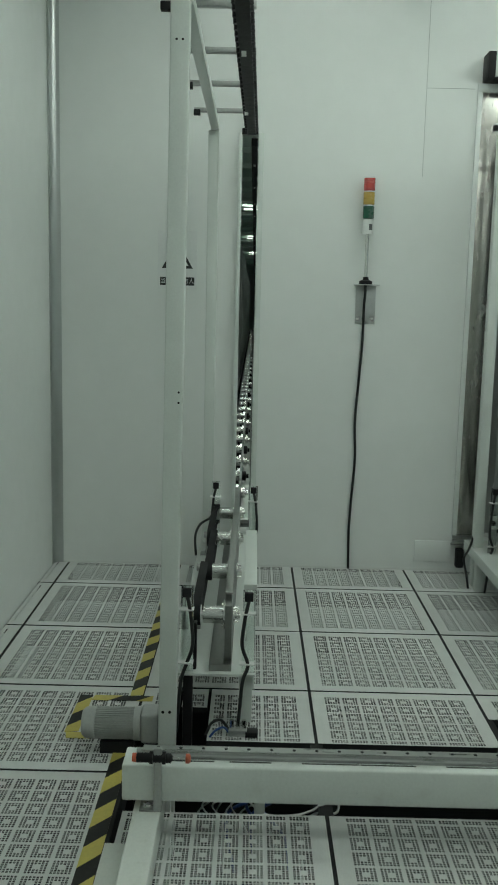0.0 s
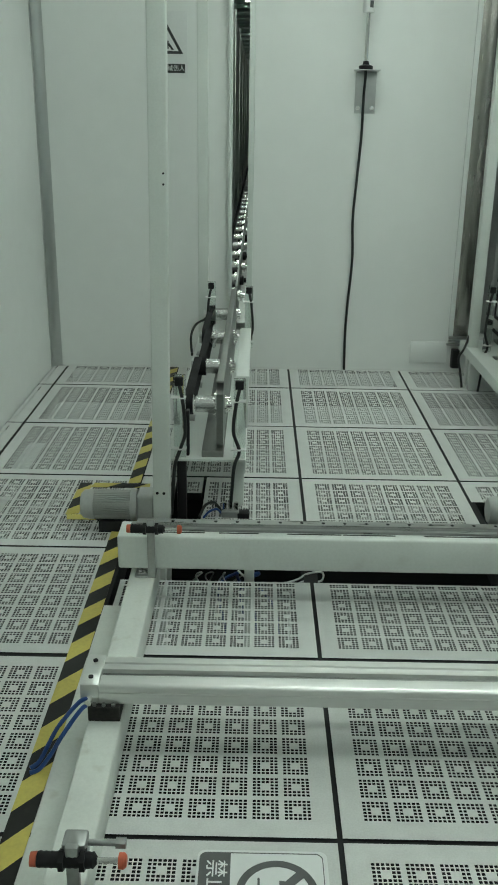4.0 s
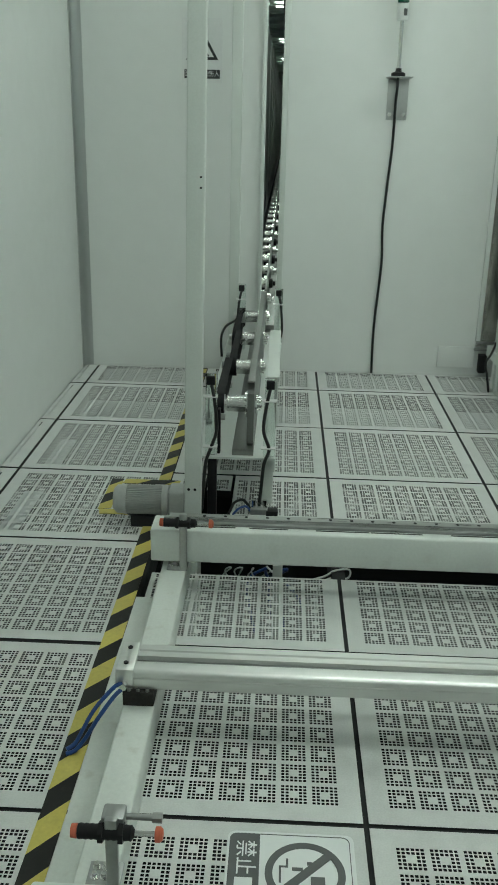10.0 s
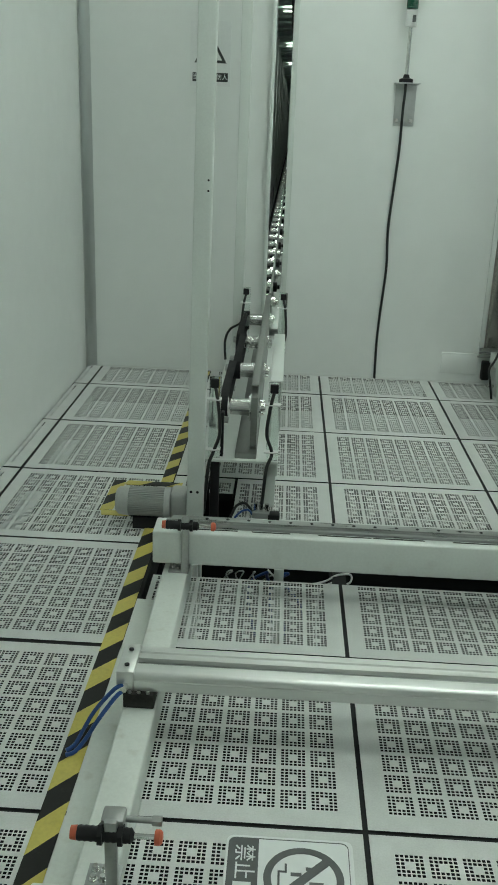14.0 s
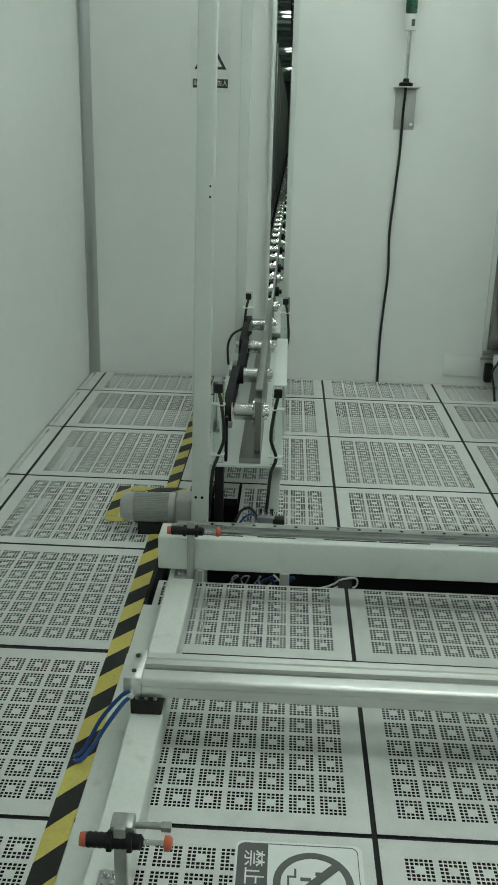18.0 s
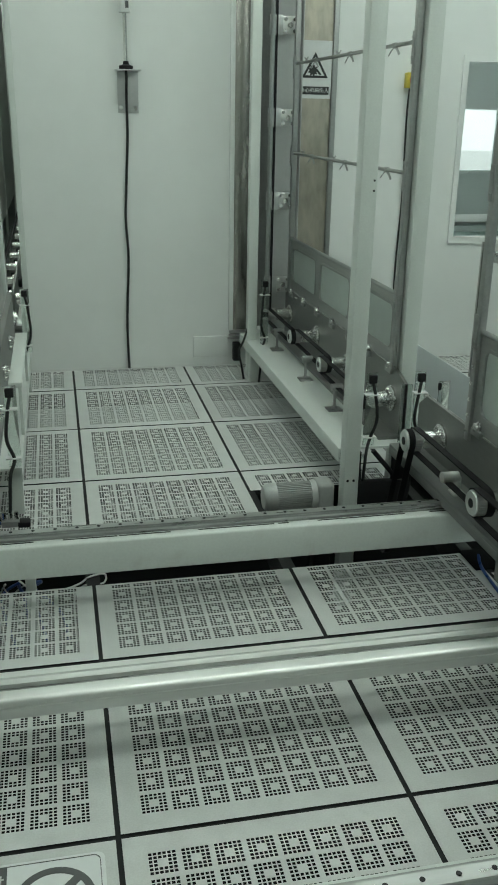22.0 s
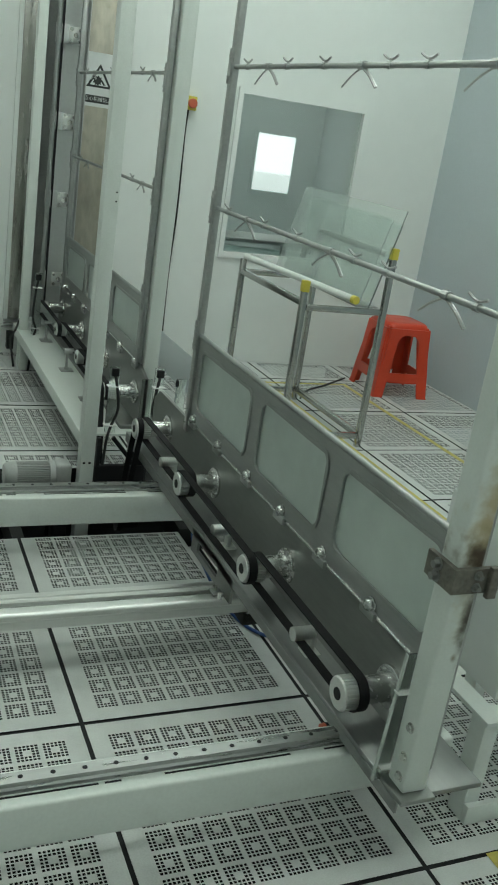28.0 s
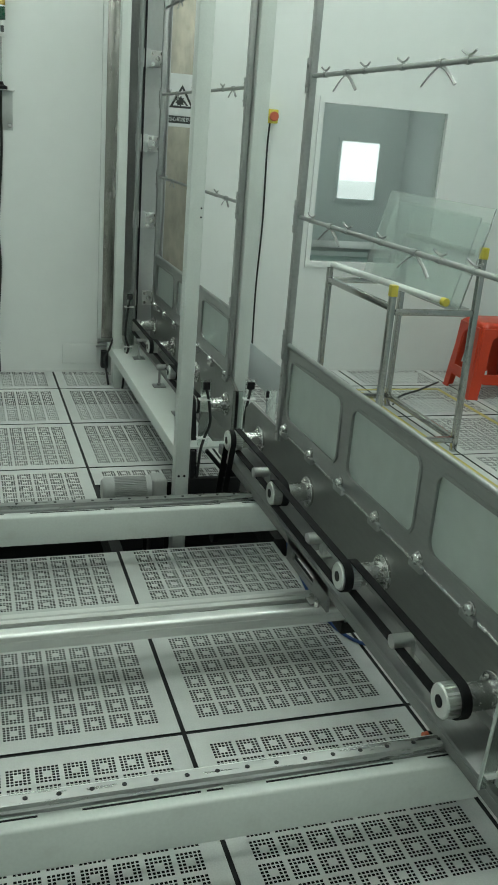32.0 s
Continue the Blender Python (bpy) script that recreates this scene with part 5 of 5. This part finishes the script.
# loose cables in the opening under the far beam
random.seed(7)
pit = thing("pit_cables", "tangle of white and blue cables in the floor opening", "cables", (-0.2, 1.12, -0.35))
for k, m in enumerate((M_STRIP, M_STRIP, M_WHITE, M_BLUE, M_STRIP, M_BLUE)):
    x = -0.36 + 0.035 * k
    b = bm_new()
    hose(b, [(x, 1.24, -0.345), (x + random.uniform(-0.03, 0.03), 1.16, -0.12), (x + 0.03, 1.10, -0.03), (x + random.uniform(0, 0.07), 1.12, -0.06), (x + 0.08, 1.2, -0.2), (x + 0.1, 1.26, -0.345)], 0.005 if m is M_BLUE else 0.0022)
    wpart("cable", b, m, pit)
b = bm_new()
hose(b, [(-0.22, 1.10, -0.02), (-0.17, 1.07, -0.045), (-0.09, 1.05, -0.035), (-0.04, 1.05, -0.02), (-0.01, 1.05, 0.0), (0.035, 1.06, 0.0), (0.03, 1.05, -0.025), (-0.03, 1.05, -0.03), (-0.06, 1.07, -0.1), (-0.05, 1.1, -0.34)], 0.003)
wpart("cable_loop", b, M_WHITE, pit, "loose white cable loop")
for x0, x1, z1 in ((-0.48, -0.44, -0.002), (-0.20, -0.17, -0.002)):
    b = bm_new()
    box(b, x0, x1, 1.07, 1.11, -0.35, z1, 0.002)
    box(b, x0 - 0.02, x1 + 0.02, 1.05, 1.13, -0.35, -0.345, 0.001)
    tagged(part("floor_pedestal", b, M_PAINT), "pale steel pedestal in the floor opening", "pedestal", "floor pedestals")
vb = thing("valve_block", "small steel valve block with black hoses on the floor", "valve", (-0.25, 1.45, 0))
wbox("body", M_STEEL, vb, -0.285, -0.225, 1.435, 1.475, 0.0, 0.022, 0.003)
for x in (-0.275, -0.255, -0.235):
    wcyl("fitting", M_CHROME, vb, (x, 1.455, 0.02), (x, 1.455, 0.05), 0.0075, 8)
wbox("mount", M_BLACK, vb, -0.23, -0.19, 1.43, 1.47, 0.0, 0.018, 0.002)
b = bm_new()
hose(b, [(-0.285, 1.455, 0.015), (-0.31, 1.45, 0.05), (-0.34, 1.45, 0.04), (-0.355, 1.44, 0.012), (-0.36, 1.43, 0.006)], 0.005)
wpart("hose", b, M_CABLE, vb, "black hose")
b = bm_new()
hose(b, [(-0.285, 1.445, 0.012), (-0.30, 1.43, 0.035), (-0.325, 1.42, 0.03), (-0.345, 1.42, 0.006)], 0.004)
wpart("hose", b, M_BLUE, vb, "blue hose")

# -------- red plastic stool
def stool(cx, cy, h, rot):
    e = thing("stool", "bright red moulded plastic stool", "stool", (cx, cy, 0))
    e.rotation_euler = (0, 0, radians(rot))
    b = bm_new()
    pts = round_rect(-0.13, 0.13, -0.13, 0.13, 0.045, 6)
    lo = [bm_v for bm_v in pts]
    rows = [(1.10, h - 0.07), (1.06, h - 0.02), (1.0, h - 0.005), (0.94, h), (0.35, h - 0.004), (0.12, h - 0.004)]
    loops = [[b.verts.new((p[0] * s, p[1] * s, z)) for p in pts] for s, z in rows]
    for p, q in zip(loops, loops[1:]):
        for i in range(len(p)):
            b.faces.new((p[i], p[(i + 1) % len(p)], q[(i + 1) % len(p)], q[i]))
    b.faces.new(loops[-1])
    part("seat", b, M_RED, e)
    for i in range(4):
        b = bm_new()
        a = radians(45 + 90 * i)
        sx, sy = (1 if math.cos(a) > 0 else -1), (1 if math.sin(a) > 0 else -1)
        secs = []
        for z, o, wd in ((h - 0.02, 0.132, 0.09), (h - 0.1, 0.142, 0.078), (0.12, 0.168, 0.070), (0.012, 0.178, 0.062), (0.0, 0.184, 0.066)):
            c = Vector((sx * o, sy * o, z))
            t = 0.010
            secs.append([b.verts.new(c + Vector(v)) for v in ((0, 0, 0), (-sx * wd, 0, 0), (-sx * wd, -sy * t, 0), (-sx * t, -sy * t, 0), (-sx * t, -sy * wd, 0), (0, -sy * wd, 0))])
        for p, q in zip(secs, secs[1:]):
            for k in range(6):
                b.faces.new((p[k], p[(k + 1) % 6], q[(k + 1) % 6], q[k]))
        b.faces.new(secs[0])
        b.faces.new(secs[-1])
        part("leg", b, M_RED, e)
    for ax in range(4):
        b = bm_new()
        arch = [(0.078 * math.cos(radians(t)), h - 0.135 + 0.075 * math.sin(radians(t))) for t in range(0, 181, 20)]
        outer = [(0.128, h - 0.03), (0.150, 0.115), (0.085, 0.09), (-0.085, 0.09), (-0.150, 0.115), (-0.128, h - 0.03)]
        plate_with_holes(b, outer, [arch + [(-0.092, 0.15), (0.092, 0.15)]], "y", 0.0, 0.009)
        for v in b.verts:
            v.co.y += 0.137 + 0.030 * (h - v.co.z) / h
        bmesh.ops.rotate(b, verts=b.verts, cent=(0, 0, 0), matrix=Matrix.Rotation(radians(90 * ax), 3, "Z"))
        part("side_panel", b, M_RED, e)
    return e


stool(3.145, 2.845, 0.45, -5)

# -------- glass trolley
M_PAD = mat("pale foam sleeve", (0.68, 0.71, 0.68), 0.6, 0, 0.08, 14, 0.2, 90)
M_TUBE = mat("polished tube steel", (0.46, 0.46, 0.44), 0.2, 1, 0.06, 10, 0.05, 90, rvar=0.05)
ct = thing("glass_trolley", "stainless tube trolley with padded bars and yellow end caps", "trolley", (2.16, 2.24, 0))
T = 0.014
def tube(name, a, c, parent=ct, m=M_TUBE, label=""):
    a, c = Vector(a), Vector(c)
    b = bm_new()
    lo = Vector([min(p, q) for p, q in zip(a, c)])
    hi = Vector([max(p, q) for p, q in zip(a, c)])
    box(b, lo.x - T, hi.x + T, lo.y - T, hi.y + T, lo.z - (T if lo.z > 0.05 else 0), hi.z + T, 0.003)
    return wpart(name, b, m, parent, label)


for x, y, h in ((1.95, 2.6, 0.75), (1.95, 1.85, 0.78), (2.38, 2.6, 0.95), (2.38, 1.85, 0.96)):
    tube("upright", (x, y, 0.0), (x, y, h))
    if y < 2:
        wbox("end_cap", M_YCAP, ct, x - 0.017, x + 0.017, y - 0.017, y + 0.017, h - 0.03, h + 0.022, 0.004, "yellow plastic cap")
for a, c in (((1.95, 1.88, 0.70), (1.95, 2.57, 0.70)), ((1.98, 1.85, 0.68), (2.35, 1.85, 0.68)), ((1.98, 2.6, 0.70), (2.35, 2.6, 0.70)), ((2.38, 1.88, 0.06), (2.38, 2.57, 0.06)), ((1.95, 1.88, 0.06), (1.95, 2.57, 0.06)),
             ((1.98, 1.85, 0.06), (2.35, 1.85, 0.06)), ((1.98, 2.6, 0.06), (2.35, 2.6, 0.06))):
    tube("rail", a, c)
b = bm_new()
cyl(b, (1.97, 2.62, 0.775), (2.20, 1.84, 0.735), 0.017, 14)
wpart("padded_bar", b, M_PAD, ct, "white foam-padded bar")
b = bm_new()
cyl(b, (2.20, 1.84, 0.735), (2.205, 1.815, 0.734), 0.02, 12)
wpart("end_cap", b, M_YCAP, ct, "yellow plastic cap")
b = bm_new()
cyl(b, (2.38, 2.6, 0.945), (2.38, 1.90, 0.945), 0.017, 14)
wpart("padded_bar", b, M_PAD, ct, "white foam-padded bar")
# glass sheets that lean on the trolley
for k, (y0, y1, xo, h) in enumerate(((1.80, 2.86, 0.0, 0.47), (1.92, 2.80, 0.022, 0.42), (1.86, 2.6, 0.044, 0.40))):
    b = bm_new()
    box(b, -0.002, 0.002, y0, y1, 0.0, h, 0.0)
    bmesh.ops.rotate(b, verts=b.verts, cent=(0, 0, 0), matrix=Matrix.Rotation(radians(14), 3, "Y"))
    bmesh.ops.translate(b, verts=b.verts, vec=(2.262 + xo, 0, 0.70))
    tagged(part("glass_sheet", b, M_GLASS), "thin greenish glass sheet leaning on the trolley", "glass sheet", "glass sheets")
b = bm_new()
box(b, 2.24, 2.36, 1.87, 2.61, 0.694, 0.699, 0.001)
wpart("support_bar", b, M_STEEL, ct)

# -------- white guard stand at the carriage's open end
gs = thing("guard_stand", "white folded-steel stand with a pale guard panel on top", "stand", (1.47, -0.4, 0))
for y in (-0.50, -0.12):
    wbox("leg", M_PAINT, gs, 1.355, 1.395, y, y + 0.05, 0.0, 0.262, 0.003)
    wbox("leg", M_PAINT, gs, 1.66, 1.7, y, y + 0.05, 0.0, 0.262, 0.003)
b = bm_new()
plate_with_holes(b, [(1.35, -0.51), (1.71, -0.51), (1.71, -0.06), (1.35, -0.06)], [[(1.4, -0.455), (1.65, -0.455), (1.65, -0.12), (1.4, -0.12)]], "z", 0.262, 0.272)
wpart("top_frame", b, M_PAINT, gs)
wbox("foot_bar", M_PAINT, gs, 1.355, 1.7, -0.515, -0.50, 0.0, 0.05, 0.002)
wbox("guard_panel", M_WALL, gs, 1.42, 1.64, -0.44, -0.13, 0.272, 0.66, 0.004, "pale guard panel")

b = bm_new()
hose(b, [(2.42, 2.60, 0.006), (2.548, 2.763, 0.006), (2.718, 2.875, 0.006), (2.952, 3.05, 0.006)], 0.0055)
tagged(part("floor_cable", b, M_CABLE), "black cable lying on the floor behind the trolley", "cable")

# -------- low partition sheet behind the conveyor
b = bm_new()
box(b, 1.75, 1.756, 1.70, YB - 0.02, 0.0, 0.208, 0.001)
tagged(part("low_partition", b, M_SHEET), "low pale blue-grey partition sheet standing on the floor", "partition")


# ---------------------------------------------------------------- perforated raised floor
def tile_mesh(x0, x1, y0, y1):
    """A perforated tile or a cut piece of one, in metres from the tile's own corner (0.6 m square)."""
    g, top, low, marg = 0.0055, 0.0, -0.0003, 0.046
    pitch = (0.6 - 2 * marg) / 8
    hp = 0.0091
    hw = 0.0032
    first = (pitch - 5 * hp) / 2
    cs = [marg + c * pitch + first + k * hp for c in range(8) for k in range(6)]
    xs = [(i, c) for i, c in enumerate(cs) if x0 + 0.016 < c < x1 - 0.016]
    ys = [(i, c) for i, c in enumerate(cs) if y0 + 0.016 < c < y1 - 0.016]
    X0, X1, Y0, Y1 = x0 + g, x1 - g, y0 + g, y1 - g
    vs, fs = [], []

    def quad(*p):
        n = len(vs)
        vs.extend(p)
        fs.append((n, n + 1, n + 2, n + 3))

    def flat(a, b, c, d):
        if b - a > 1e-5 and d - c > 1e-5:
            quad((a, c, top), (b, c, top), (b, d, top), (a, d, top))
    yy = Y0
    for j, cy in ys:
        flat(X0, X1, yy, cy - hw)
        xx = X0
        for i, cx in xs:
            if i % 6 in (2, 3) and j % 6 in (2, 3):
                continue
            flat(xx, cx - hw, cy - hw, cy + hw)
            a, b, c, d = cx - hw, cx + hw, cy - hw, cy + hw
            quad((a, c, top), (a, d, top), (a, d, low), (a, c, low))
            quad((b, c, top), (b, c, low), (b, d, low), (b, d, top))
            quad((a, d, top), (b, d, top), (b, d, low), (a, d, low))
            quad((a, c, top), (a, c, low), (b, c, low), (b, c, top))
            xx = cx + hw
        flat(xx, X1, cy - hw, cy + hw)
        yy = cy + hw
    flat(X0, X1, yy, Y1)
    lo = -0.02
    quad((X0, Y0, top), (X0, Y0, lo), (X1, Y0, lo), (X1, Y0, top))
    quad((X1, Y0, top), (X1, Y0, lo), (X1, Y1, lo), (X1, Y1, top))
    quad((X1, Y1, top), (X1, Y1, lo), (X0, Y1, lo), (X0, Y1, top))
    quad((X0, Y1, top), (X0, Y1, lo), (X0, Y0, lo), (X0, Y0, top))
    me = bpy.data.meshes.new("floor_tile")
    me.from_pydata(vs, [], fs)
    me.materials.append(M_TILE)
    me.materials.append(M_GASKET)
    for p in me.polygons[-4:]:
        p.material_index = 1
    return me


# joists under the joints
bm = bm_new()
for i in range(-2, 6):
    box(bm, i * 0.6 - 0.02, i * 0.6 + 0.02, YF, YB, -0.09, -0.003)
for j in range(-6, 6):
    if j == 2:
        box(bm, XL, -0.6, j * 0.6 - 0.02, j * 0.6 + 0.02, -0.088, -0.004)
        box(bm, 1.2, XR, j * 0.6 - 0.02, j * 0.6 + 0.02, -0.088, -0.004)
    else:
        box(bm, XL, XR, j * 0.6 - 0.02, j * 0.6 + 0.02, -0.088, -0.004)
floor_grid = structure("floor", bm, M_GASKET, "raised floor of perforated pale metal tiles", "floor")

TILES = {}


def lay_tile(ix, iy, x0=0.0, x1=0.6, y0=0.0, y1=0.6):
    key = (round(x0, 3), round(x1, 3), round(y0, 3), round(y1, 3))
    if key not in TILES:
        TILES[key] = tile_mesh(*key)
    o = new("floor_tile", TILES[key])
    o.parent = floor_grid
    o.location = (ix * 0.6, iy * 0.6, random.uniform(-0.0008, 0.0008))


for ix in range(-3, 6):
    for iy in range(-7, 6):
        x0, x1, y0, y1 = 0.0, 0.6, 0.0, 0.6
        if ix == -3:
            x0 = XL + 1.8
        if ix == 5:
            x1 = XR - 3.0
        if iy == 5:
            y1 = YB - 3.0
        if iy == 0:
            y1 = 0.5955
        if iy == 1:
            y0 = 0.003
        if -1 <= ix <= 1 and iy == 1:
            y1 = 0.40
        if ix == -1 and iy == 1:
            x0 = 0.03
        if ix == -1 and iy == 2:
            lay_tile(ix, iy, 0.0, 0.14, 0.20, 0.6)
            lay_tile(ix, iy, 0.24, 0.6, 0.20, 0.6)
            lay_tile(ix, iy, 0.14, 0.24, 0.44, 0.6)
            continue
        if ix == 0 and iy == 2:
            y0 = 0.20
        if ix == 1 and iy == 2:
            y0 = 0.40
        if ix == 2 and iy == 1:
            lay_tile(ix, iy, 0.0, 0.6, 0.003, 0.26)
            continue
        if ix == 2 and iy == 2:
            lay_tile(ix, iy, 0.14, 0.6, 0.0, 0.6)
            continue
        lay_tile(ix, iy, x0, x1, y0, y1)
